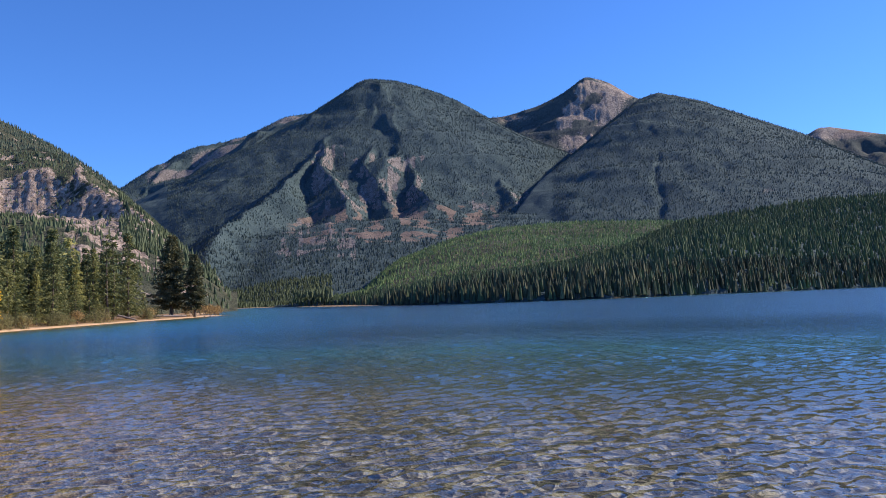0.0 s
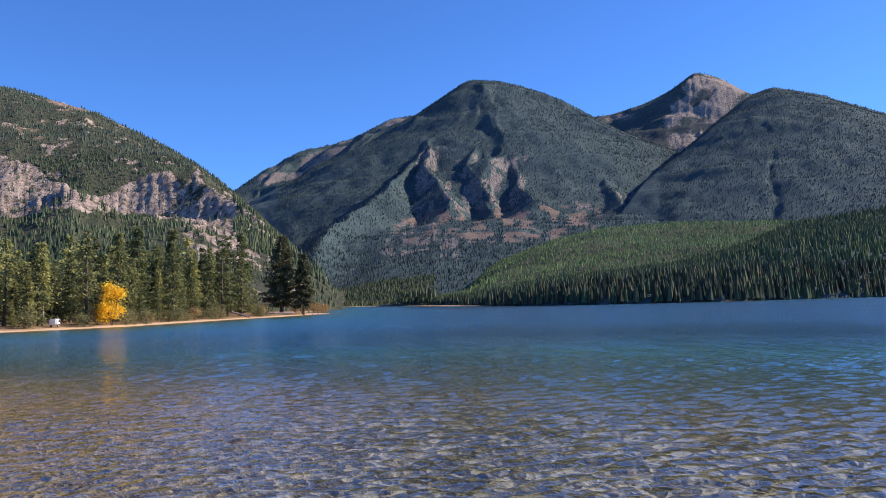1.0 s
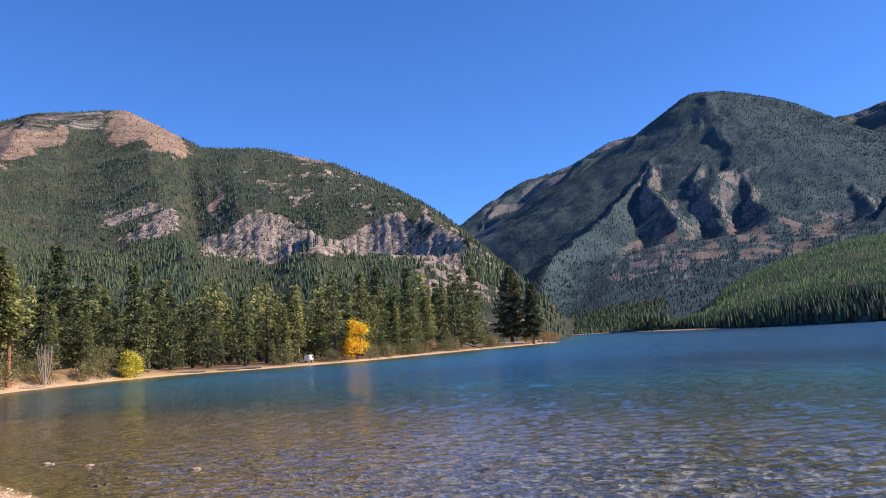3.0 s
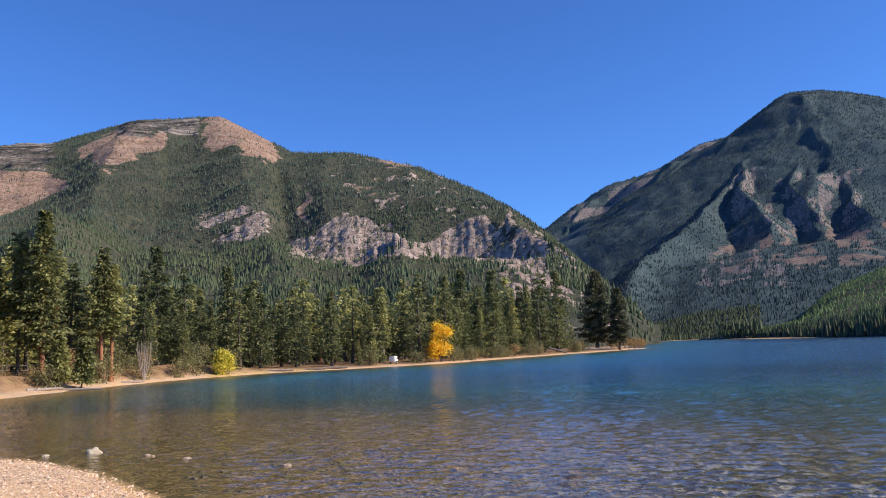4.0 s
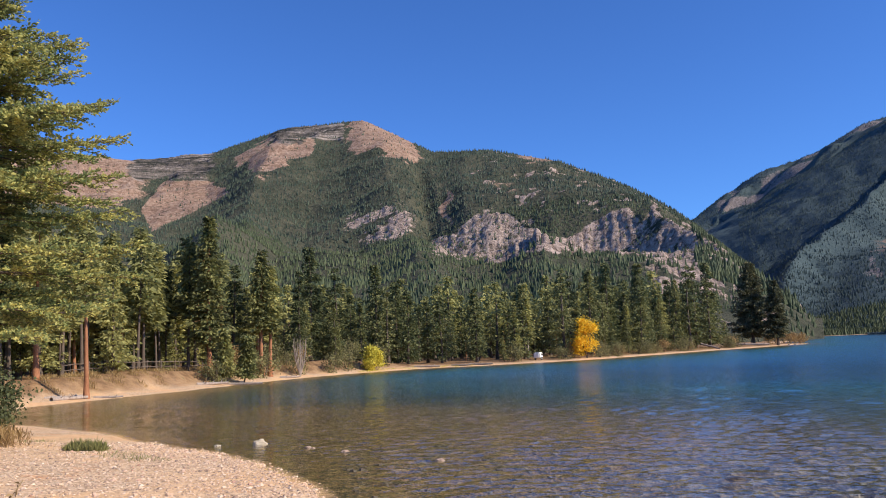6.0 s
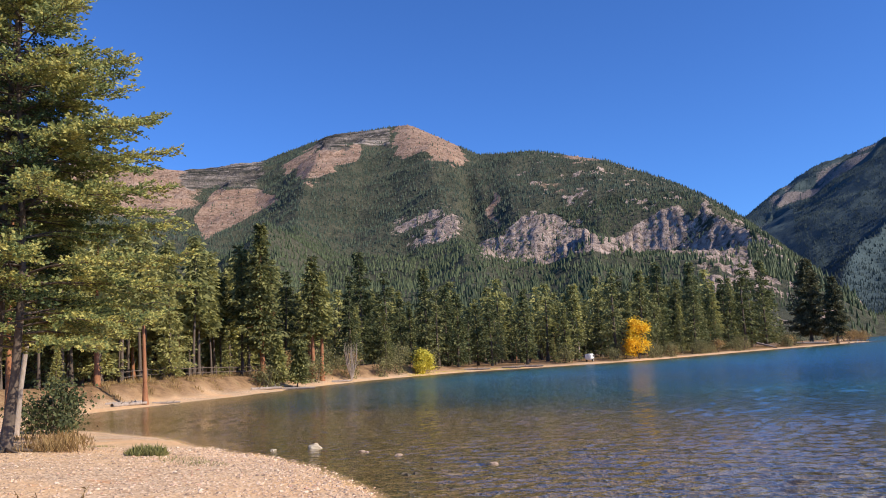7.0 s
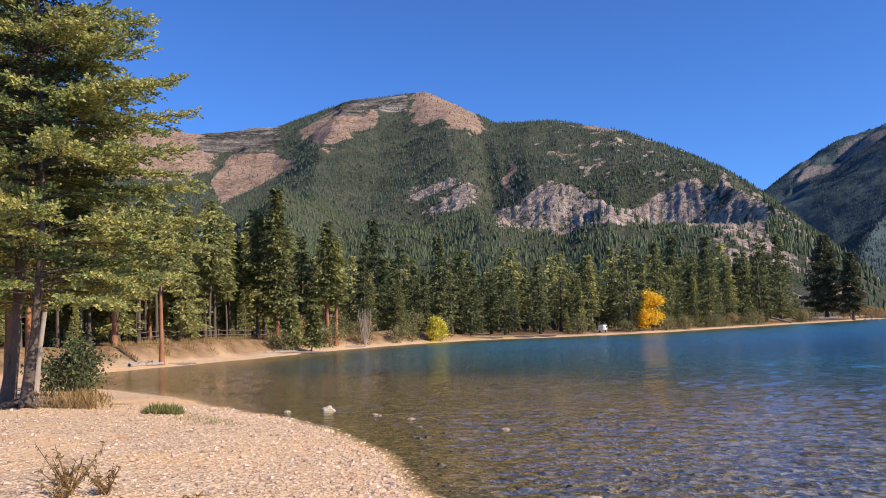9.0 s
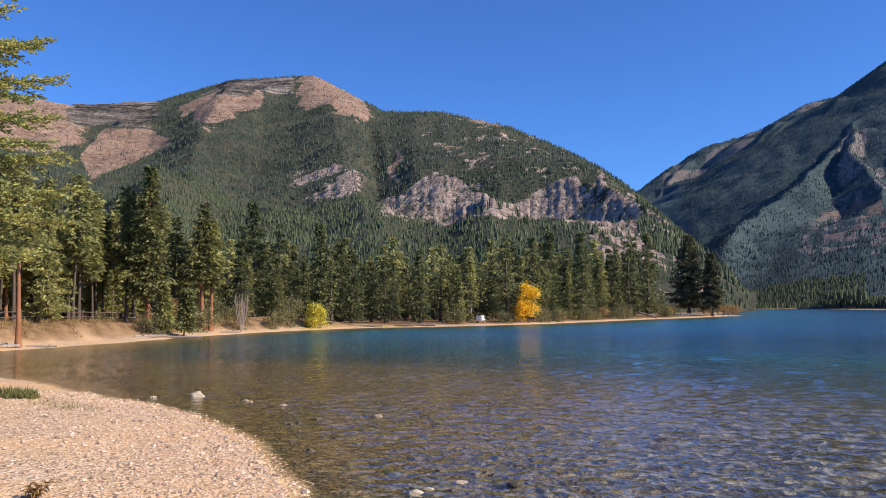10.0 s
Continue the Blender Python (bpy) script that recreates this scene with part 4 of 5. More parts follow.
def beach_fir(label, tall, spread, bare, boughs, seed, lean, blades, needles, trunk_r):
    """A fir seen close: boughs that sag and lift again at the tip, side branches on each, and bottle-brush twigs on those."""
    rng = np.random.default_rng(seed)
    tree = tagged(new("fir_tree"), label, "tree", "firs by the beach")
    k = np.linspace(0, 1, 10)
    bend = np.stack([lean * np.sin(k * 2.2) * tall * 0.5 + 0.012 * tall * np.sin(k * 6 + seed), 0.006 * tall * np.sin(k * 5), k * tall], 1)
    radii = trunk_r * (1 - k) ** 0.8 + 0.012
    radii[0] *= 1.5
    v, f = tube(bend, radii, 10)
    part("trunk", mesh_from("trunk", v, f, BARK), BARK, tree)
    wood, O, D, LEN = [], [], [], []
    for w in range(boughs):
        q = ((w + rng.random()) / boughs) ** 0.92
        zf = bare + (1 - bare) * q
        centre = np.array([np.interp(zf, k, bend[:, c]) for c in range(3)])
        phi = 2 * math.pi * rng.random()
        reach = max(0.35, spread * (1 - q) ** 0.72 * (0.7 + 0.3 * min(1, q / 0.1)) * (0.45 + 0.62 * rng.random()))
        out = np.array([math.cos(phi), math.sin(phi), 0])
        across = np.array([-math.sin(phi), math.cos(phi), 0])
        rise, sag = 0.16 + 0.36 * q + rng.normal(0, 0.08), 0.42 + 0.12 * rng.random()
        curve = lambda t: centre + out * (reach * t)[:, None] + across * (0.06 * reach * np.sin(t * 4 + w))[:, None] + np.array([0, 0, 1.0]) * (reach * (rise * t - sag * t * t + 0.62 * sag * t ** 3.2))[:, None]
        line = curve(np.linspace(0, 1, 6))
        wood.append(tube(line, np.linspace(0.022 * reach / spread + 0.016, 0.006, 6), 4))
        laterals = max(4, int(reach * 6.5))
        tt = 0.22 + 0.78 * (np.arange(laterals) + rng.random(laterals)) / laterals
        roots = curve(tt)
        for n, (t, root) in enumerate(zip(tt, roots)):
            span = (0.34 * reach * (1.12 - t) ** 0.8 + 0.14) * (0.7 + 0.5 * rng.random())
            sgn = -1 if n % 2 else 1
            way = out * (0.75 + 0.3 * rng.random()) + across * sgn * (0.8 * (1.05 - t) + 0.2) + np.array([0, 0, 0.16 * rng.normal() - 0.02])
            way /= np.linalg.norm(way)
            twigs = max(3, int(span * 11))
            u = (np.arange(twigs) + rng.random(twigs)) / twigs
            base = root + way * (span * u)[:, None] - np.array([0, 0, 1.0]) * (0.10 * span * u * u)[:, None]
            side = np.cross(way, [0, 0, 1.0])
            splay = np.where(np.arange(twigs) % 2, 1, -1) * (0.35 + 0.5 * rng.random(twigs))
            go = way + side * splay[:, None] + np.array([0, 0, 1.0]) * (0.10 + 0.35 * rng.random(twigs))[:, None]
            O.append(base), D.append(go / np.linalg.norm(go, axis=1)[:, None]), LEN.append(0.15 + 0.16 * rng.random(twigs))
            if span > 0.35:
                wood.append(tube([root, root + way * span * 0.6 - (0, 0, 0.03 * span), root + way * span - (0, 0, 0.1 * span)], [0.011, 0.008, 0.004], 3))
    O, D, LEN = np.concatenate(O), np.concatenate(D), np.concatenate(LEN)
    O, D, LEN = np.repeat(O, blades, 0), np.repeat(D, blades, 0), np.repeat(LEN, blades)
    n = len(O)
    u = np.tile((np.arange(blades) + 0.5) / blades, n // blades)
    rad = np.cross(D, rng.normal(0, 1, (n, 3)))
    rad /= np.linalg.norm(rad, axis=1)[:, None]
    along = D * 0.8 + rad * 0.62
    along /= np.linalg.norm(along, axis=1)[:, None]
    side = np.cross(along, rad + 0.4 * rng.normal(0, 1, (n, 3)))
    side /= np.linalg.norm(side, axis=1)[:, None]
    length = 0.10 * (0.75 + 0.5 * rng.random(n))
    v, f = sprays(O + D * (LEN * u)[:, None], along, side, length, length * 0.28, 0.05, rng)
    part("crown", mesh_from("crown", v, f, needles, False), needles, tree)
    v, f = join_arrays(wood)
    part("wood", mesh_from("wood", v, f, BARK), BARK, tree)
    return tree


def broadleaf(name, label, tall, wide, leaves, bark, seed, count=2600, leaf=0.16, stems=3, low=0.12, category="tree", clumps=26):
    """A leafy tree or bush: several stems, forking limbs and clumps of small leaves with gaps between."""
    rng = np.random.default_rng(seed)
    tree = tagged(new(name), label, category)
    wood, hubs = [], []
    for s in range(stems):
        a = rng.random() * 6.28
        k = np.linspace(0, 1, 5)[:, None]
        end = np.array([math.cos(a) * wide * 0.2, math.sin(a) * wide * 0.2, tall * (0.75 + 0.2 * rng.random())])
        wood.append(tube(k * end + np.array([math.cos(a), math.sin(a), 0]) * 0.04 * tall * np.sin(k * 3), (1 - k[:, 0]) * 0.014 * tall + 0.008, 6))
    for c in range(clumps):
        q = low + (1 - low) * rng.random() ** 0.85
        a = rng.random() * 6.28
        r = wide * 0.5 * math.sin(math.pi * min(1, 0.16 + 0.8 * q)) ** 0.7 * math.sqrt(rng.random())
        hubs.append((math.cos(a) * r, math.sin(a) * r, tall * q * 0.94))
        if c % 2 == 0:
            h = np.array(hubs[-1])
            wood.append(tube(np.array([h * (0.1, 0.1, 0.5), h * (0.6, 0.6, 0.85), h]), [0.006 * tall, 0.004 * tall, 0.003], 4))
    hubs = np.array(hubs)
    pick = rng.integers(0, clumps, count)
    size = 0.16 * wide + 0.1
    O = hubs[pick] + rng.normal(0, 1, (count, 3)) * size * np.array([0.7, 0.7, 0.55])
    O[:, 2] = np.maximum(O[:, 2], 0.04)
    A = rng.normal(0, 1, (count, 3))
    A /= np.linalg.norm(A, axis=1)[:, None]
    S = np.cross(A, rng.normal(0, 1, (count, 3)))
    S /= np.linalg.norm(S, axis=1)[:, None]
    L = leaf * (0.6 + 0.8 * rng.random(count))
    v, f = sprays(O, A, S, L, L * 0.38, 0.1, rng)
    part("crown", mesh_from("crown", v, f, leaves, False), leaves, tree)
    v, f = join_arrays(wood)
    part("wood", mesh_from("wood", v, f, bark), bark, tree)
    return tree


def ground_z(x, y):
    return float(ground_height(np.array([float(x)]), np.array([float(y)]))[0][0])


def stand(thing, az, r, turn=0.0, size=1.0, sink=0.05):
    x, y = polar(az, r)
    thing.matrix_basis = pose(x, y, ground_z(x, y) - sink, 0, 0, turn) @ Matrix.Diagonal((size, size, size, 1))
    return thing


# The fir that leans over the beach, and its two neighbours.
stand(beach_fir("big fir with sunlit yellow-green boughs at the beach's edge", 17.5, 5.0, 0.15, 250, 101, 0.05, 8, NEAR_FIR, 0.11), -72.6, 24.3, 72)
stand(beach_fir("dark-trunked fir leaning beside the big beach fir", 15.5, 3.8, 0.24, 120, 102, 0.10, 5, NEAR_FIR, 0.14), -73.75, 25.2, 70)
stand(conifer("fir_tree", "tall shaded fir behind the beach firs", 15, 3.4, 0.25, 34, 8, NEAR_FIR, REDBARK, 103, spray=0.26, stations=12, fan=7, slim=0.14,
              thick=0.0075, droop=0.3, group="firs by the beach"), -73.2, 32, 0)

px, py = polar(-72.6, 24.3)
root_flare = tagged(new("root_flare"), "dark exposed roots spreading from the beach fir", "roots")
for k in range(9):
    a = k * 0.7 + 0.3
    reach = 0.7 + 0.25 * (k % 4)
    pts = [(px + math.cos(a) * q * reach, py + math.sin(a) * q * reach) for q in (0.1, 0.4, 0.75, 1.15)]
    v, f = tube([(x, y, ground_z(x, y) + h) for (x, y), h in zip(pts, (0.16, 0.07, 0.03, -0.04))], [0.075, 0.055, 0.035, 0.015], 6)
    part("root", mesh_from("root", v, f, BARK), BARK, root_flare)

stand(conifer("pine_tree", "slim pine with a reddish-brown bare trunk behind the beach firs", 12, 1.8, 0.5, 16, 6, FIR, REDBARK, 104, spray=0.3, thick=0.0085, group="firs by the beach"), -72.05, 31)
stand(conifer("pine_tree", "slim pine with a pale grey leaning trunk behind the beach firs", 11.5, 1.8, 0.5, 16, 6, FIR, DEADWOOD, 105, spray=0.3, thick=0.008, lean=(0.08, 0.0), group="firs by the beach"), -71.5, 32, 60)
stand(broadleaf("shrub", "dense dark green shrub behind the beach fir", 1.8, 2.2, SHADE_FIR, BARK, 106, 3000, 0.12, 6, 0.04, "bush", 26), -69.7, 33.5)

# The lone pair of pines on the spit.
stand(conifer("pine_tree", "large dark pine standing alone on the sandy spit", 20, 5.6, 0.13, 30, 8, PINE_DARK, BARK, 111, spray=0.52, stations=11, fan=14, droop=0.16, sparse=0.05, round_top=0.3, bough=0.34, fluff=1.5,
              group="pines on the spit"), -18.8, 208)
stand(conifer("pine_tree", "smaller dark pine beside the large one on the spit", 15.5, 3.2, 0.16, 22, 7, PINE_DARK, BARK, 112, spray=0.5, stations=9, fan=13, droop=0.2, sparse=0.03, round_top=0.4, fluff=1.5,
              group="pines on the spit"), -17.3, 206)

# Single trees along the shore that stand out.
stand(conifer("pine_tree", "tall pine with a bare red trunk at the waterline", 10.8, 1.7, 0.55, 16, 6, FIR, REDBARK, 121, spray=0.36, thick=0.014), -63.95, 57.5)
stand(conifer("pine_tree", "tallest shore pine with a red lower trunk", 14.6, 2.5, 0.17, 40, 7, FIR, REDBARK, 122, thick=0.0155), -56.2, 79)
stand(conifer("pine_tree", "slender pine with a long red trunk", 12.6, 2.0, 0.34, 30, 6, FIR, REDBARK, 123, sparse=0.2), -52.7, 84)
stand(conifer("pine_tree", "slender pine with a long red trunk", 11.4, 1.7, 0.42, 24, 6, FIR, REDBARK, 124, sparse=0.2), -52.1, 84.5)
GOLD_AT, BUSH_AT = (-29.9, 122), (-45.0, 99)
stand(broadleaf("aspen_tree", "small aspen with bright golden autumn leaves", 6.3, 3.4, GOLD, BARK, 131, 4200, 0.24, low=0.16), *GOLD_AT)
stand(broadleaf("willow_bush", "yellow autumn bush at the waterline", 2.8, 2.0, YELLOW, BARK, 132, 4200, 0.2, 5, 0.05, "bush"), *BUSH_AT)
for az, r, tall, spread in ((-34.6, 122, 10, 1.3), (-34.0, 121, 9.4, 1.1)):
    stand(conifer("bare_snag", "pale dead pine trunk with few needles", tall, spread, 0.45, 14, 5, FIR, DEADWOOD, int(-az * 10), sparse=0.4, thick=0.014), az, r)

stand(broadleaf("bare_shrub", "grey leafless shrub with many thin stems at the bank", 4.6, 3.4, SHRUB, DEADWOOD, 133, 260, 0.14, 11, 0.3, "bush", 30), -50.1, 87)
for az, r, tall in ((-55.4, 75.0, 4.6), (-53.9, 75.5, 4.2)):
    stand(conifer("young_fir", "young green fir leaning out over the sandy bank", tall, 1.0, 0.14, 20, 6, FIR, BARK, int(tall * 100), lean=(0.12, 0.0), spray=0.34, thick=0.012), az, r, 35)

# The shore forest: a few kinds built once, then copied.
def shore_kinds(needles, tone, seed):
    return [conifer("fir_tree", "dense " + tone + " shore fir with boughs to the ground", 13, 3.0, 0.05, 25, 6, needles, BARK, seed + 1, limb_wood=False),
            conifer("fir_tree", "slim pointed " + tone + " shore fir", 14, 2.3, 0.08, 27, 6, needles, BARK, seed + 2, limb_wood=False),
            conifer("fir_tree", "full-crowned " + tone + " shore fir", 13, 3.2, 0.12, 23, 6, needles, BARK, seed + 3, limb_wood=False, round_top=0.45),
            conifer("pine_tree", "open-crowned " + tone + " shore pine with a brown trunk", 13.4, 2.7, 0.3, 22, 6, needles, REDBARK, seed + 4, limb_wood=False, round_top=0.6, sparse=0.15),
            conifer("fir_tree", "ragged " + tone + " shore fir with gaps between boughs", 13, 3.0, 0.1, 20, 6, needles, BARK, seed + 5, limb_wood=False, sparse=0.2)]


KINDS = shore_kinds(FIR, "olive-green", 200)
# The same kinds again in the needles darkened for shade.
DEEP = shore_kinds(SHADE_FIR, "shade-darkened green", 230)
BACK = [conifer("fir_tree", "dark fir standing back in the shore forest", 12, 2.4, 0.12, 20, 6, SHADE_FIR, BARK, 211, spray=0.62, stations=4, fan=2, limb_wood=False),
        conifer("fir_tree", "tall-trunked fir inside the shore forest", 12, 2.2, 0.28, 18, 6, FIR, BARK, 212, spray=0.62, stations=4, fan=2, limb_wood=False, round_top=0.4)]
rng = np.random.default_rng(7)
first = {id(k): True for k in KINDS + DEEP + BACK}


def plant(kind, x, y, size, turn):
    m = pose(x, y, ground_z(x, y) - 0.08, 0, 0, turn) @ Matrix.Diagonal((size, size, size, 1))
    if first.pop(id(kind), None):
        kind.matrix_basis = m
    else:
        copy_thing(kind, m)


az, r = rng.uniform(-86, -20.3, 9000), np.sqrt(rng.uniform(42 ** 2, 225 ** 2, 9000))
x, y = polar(az, r)
_, d, nearness = ground_height(x, y)
taken = [(*polar(-63.95, 57.5),), (*polar(-56.2, 79),), (*polar(-52.4, 84),), (*polar(*GOLD_AT),), (*polar(*BUSH_AT),)]
front = back = 0
for a, rr, px, py, dd, nn in zip(az, r, x, y, d, nearness):
    if dd < 5.5 or dd > 42 or nn > 0.1 or py < 3 or py > 178 or px > -44:
        continue
    if abs(a - GOLD_AT[0]) < 1.0 and rr < GOLD_AT[1] + 5 or abs(a - BUSH_AT[0]) < 0.8 and dd < 9 or abs(a + 33.3) < 0.7 and rr < 141:
        continue
    if dd > 18 and a > -24:
        continue
    gap = 2.7 if dd < 16 else 3.0
    if min(math.hypot(px - q[0], py - q[1]) for q in taken) < gap:
        continue
    taken.append((px, py))
    size = (0.93 + 0.04 * (py > 100) + 0.2 * step(110, 160, py)) * rng.uniform(0.72, 1.1)
    if dd < 9 and rng.random() < 0.3:
        size *= 0.45
    if dd < 16 and front < 175:
        front += 1
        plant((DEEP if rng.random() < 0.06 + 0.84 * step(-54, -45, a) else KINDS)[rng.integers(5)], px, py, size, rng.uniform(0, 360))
    elif dd >= 16 and back < 300:
        back += 1
        plant(BACK[rng.integers(len(BACK))], px, py, size * rng.uniform(0.95, 1.15), rng.uniform(0, 360))

# Bare-trunked pines close together on the bank behind the red pine.
TRUNKS = [conifer("pine_tree", "thin pine with a bare dark trunk in the crowded bank forest", 12.5, 1.5, 0.42, 22, 6, FIR, BARK, 221, spray=0.5, stations=4, fan=3, limb_wood=False, thick=0.011),
          conifer("pine_tree", "dark leaning pine among crowded bank trees", 11.5, 1.8, 0.34, 22, 6, FIR, BARK, 222, spray=0.5, stations=4, fan=3, limb_wood=False, thick=0.012, lean=(0.04, 0.02))]
for k in TRUNKS:
    first[id(k)] = True
spots = 0
for a, rr in zip(rng.uniform(-79, -57, 2400), rng.uniform(52, 92, 2400)):
    px, py = polar(a, rr)
    dd = float(shore_distance(np.array([px]), np.array([py]))[0])
    if spots < 95 and 7.5 < dd < 26 and min(math.hypot(px - q[0], py - q[1]) for q in taken) > 1.5:
        taken.append((px, py))
        spots += 1
        plant(TRUNKS[spots % 2], px, py, rng.uniform(0.75, 1.1), rng.uniform(0, 360))

# The valley forest behind, down to the mountain's foot.
n = 9000
az, r = rng.uniform(-76, -13, n), np.sqrt(rng.uniform(130 ** 2, 430 ** 2, n))
x, y = polar(az, r)
z, d, _ = ground_height(x, y)
keep = (d > 38) & (rng.random(n) < 0.85) & ~((az > -20) & (r < 280))
hm, _, _, _ = cliffy.height(az, r)
z = np.maximum(z, hm)
hh = 6.0 * rng.uniform(0.6, 1.15, n)[keep]
me = cones("valley_forest", np.stack([x, y, z - 0.4], 1)[keep], hh, hh * 0.2, 2, 6, FOOT_FIR, rng)
tagged(new("valley_forest", me), "olive-green conifer forest on the valley floor", "forest", kind="stuff")

# Young trees and reeds round the lake's head, beyond the spit.
n = 9000
az, r = rng.uniform(-22, -8, n), np.sqrt(rng.uniform(500 ** 2, 1350 ** 2, n))
x, y = polar(az, r)
z, d, _ = ground_height(x, y)
keep = d > 5
z = np.maximum.reduce([z, cliffy.height(az, r)[0], peak.height(az, r)[0]])
hh = 8 * rng.uniform(0.5, 1.2, n)[keep]
me = cones("lakehead_forest", np.stack([x, y, z - 0.4], 1)[keep], hh, hh * 0.2, 2, 6, FOOT_FIR, rng)
tagged(new("lakehead_forest", me), "pale green conifers along the lake's far head", "forest", kind="stuff")

# ---- shrubs, grass and driftwood on the far shore ----
BUSHES = [broadleaf("shrub", "olive-brown autumn shrub on the sandy shore", 1.6, 2.0, SHRUB, BARK, 301, 900, 0.13, 4, 0.06, "bush", 18),
          broadleaf("shrub", "pale dry shrub at the forest's edge", 1.3, 1.5, DRY, BARK, 302, 700, 0.12, 4, 0.06, "bush", 14),
          broadleaf("shrub", "grey-green willow shrub near the water", 2.3, 2.2, SHRUB, BARK, 303, 1200, 0.13, 5, 0.05, "bush", 22)]
for b in BUSHES:
    tagged(b, group="shore shrubs")
    first[id(b)] = True
az, r = rng.uniform(-56, -20, 4000), rng.uniform(70, 190, 4000)
x, y = polar(az, r)
_, d, _ = ground_height(x, y)
set_at = []
for a, px, py, dd in zip(az, x, y, d):
    if 2.3 < dd < 5.2 and len(set_at) < 105 and abs(a - GOLD_AT[0]) > 0.9 and abs(a + 33.3) > 0.6 and all(math.hypot(px - q[0], py - q[1]) > 2.2 for q in set_at):
        if (a > -50 and vnoise(np.array([px * 0.09]), np.array([py * 0.09]), 6)[0] < 0.25):
            continue
        set_at.append((px, py))
        plant(BUSHES[(0, 2, 2, 1, 0)[rng.integers(5)]], px, py, rng.uniform(0.7, 1.35), rng.uniform(0, 360))
for a, rr, s in ((-68.5, 43, 0.7), (-16.6, 222, 1.6), (-16.0, 224, 1.3), (-15.8, 229, 1.5), (-16.3, 231, 1.6), (-17.0, 228, 1.7), (-17.5, 230, 1.6), (-17.9, 214, 1.2), (-20.4, 180, 1.4), (-19.9, 186, 1.3)):
    px, py = polar(a, rr)
    plant(BUSHES[1 if a > -18 else 2], px, py, s, a * 7)


def tufts(name, label, material, spots, blades, tall, seed, kind="stuff"):
    """Grass: narrow bent blades standing at the spots (x, y, radius)."""
    g = np.random.default_rng(seed)
    n = blades * len(spots)
    c = np.repeat(np.array(spots, float), blades, 0)
    a, q = g.random(n) * 6.283, np.sqrt(g.random(n)) * c[:, 2]
    px, py = c[:, 0] + np.cos(a) * q, c[:, 1] + np.sin(a) * q
    pz = ground_height(px, py)[0] - 0.01
    A = np.stack([g.normal(0, 0.35, n), g.normal(0, 0.35, n), np.ones(n)], 1)
    A /= np.linalg.norm(A, axis=1)[:, None]
    S = np.stack([np.cos(a * 7), np.sin(a * 7), 0 * a], 1)
    L = tall * (0.4 + 0.8 * g.random(n)) * (1.1 - 0.6 * q / c[:, 2])
    v, f = sprays(np.stack([px, py, pz], 1), A, S, L, L * 0.035 + 0.004, 0.1, g)
    return tagged(new(name, mesh_from(name, v, f, material, False)), label, "grass", kind=kind)


spots = []
az, r = rng.uniform(-67, -50, 3000), rng.uniform(50, 100, 3000)
x, y = polar(az, r)
_, d, nn = ground_height(x, y)
spots = [(px, py, 0.5) for px, py, dd, q in zip(x, y, d, nn) if 3.2 < dd < 9 and q < 0.1][:170]
tufts("bank_grass", "rust-brown dry grass on the sandy bank", DRY, spots, 60, 0.5, 401)
az, r = rng.uniform(-46, -38, 1500), rng.uniform(85, 112, 1500)
x, y = polar(az, r)
_, d, _ = ground_height(x, y)
tufts("shore_grass", "low yellow-green grass along the waterline", YELLOW, [(px, py, 0.5) for px, py, dd in zip(x, y, d) if 0.4 < dd < 3.0][:90], 50, 0.16, 402)
az, r = rng.uniform(-34, -16, 3000), rng.uniform(112, 225, 3000)
x, y = polar(az, r)
_, d, _ = ground_height(x, y)
tufts("spit_grass", "sparse straw-coloured grass on the flat spit", DRY, [(px, py, 0.8) for px, py, dd in zip(x, y, d) if 3.0 < dd < 12][:200], 40, 0.35, 403)

# ---- the near beach ----
clump = tufts("grass_clump", "dense green grass clump growing on the pebble beach", GRASS, [(-20.2, 9.6, 0.42), (-19.8, 9.75, 0.3)], 700, 0.34, 411, "")
tagged(clump, category="grass")
tufts("beach_grass", "thin green grass between the pebbles", GRASS, [(-18.6, 9.5, 0.8), (-17.6, 9.3, 0.7), (-16.6, 9.2, 0.6), (-23.4, 9.9, 0.5)], 120, 0.13, 412)
tufts("tree_foot_grass", "yellowed grass round the foot of the firs", DRY, [(-23.0, 8.2, 0.8), (-22.3, 8.6, 0.6), (-24.5, 9.3, 0.9), (-25.6, 9.9, 0.8), (-22.4, 8.3, 0.5), (-27, 10.4, 0.8), (-26.4, 9.2, 0.8)], 150, 0.45, 413)


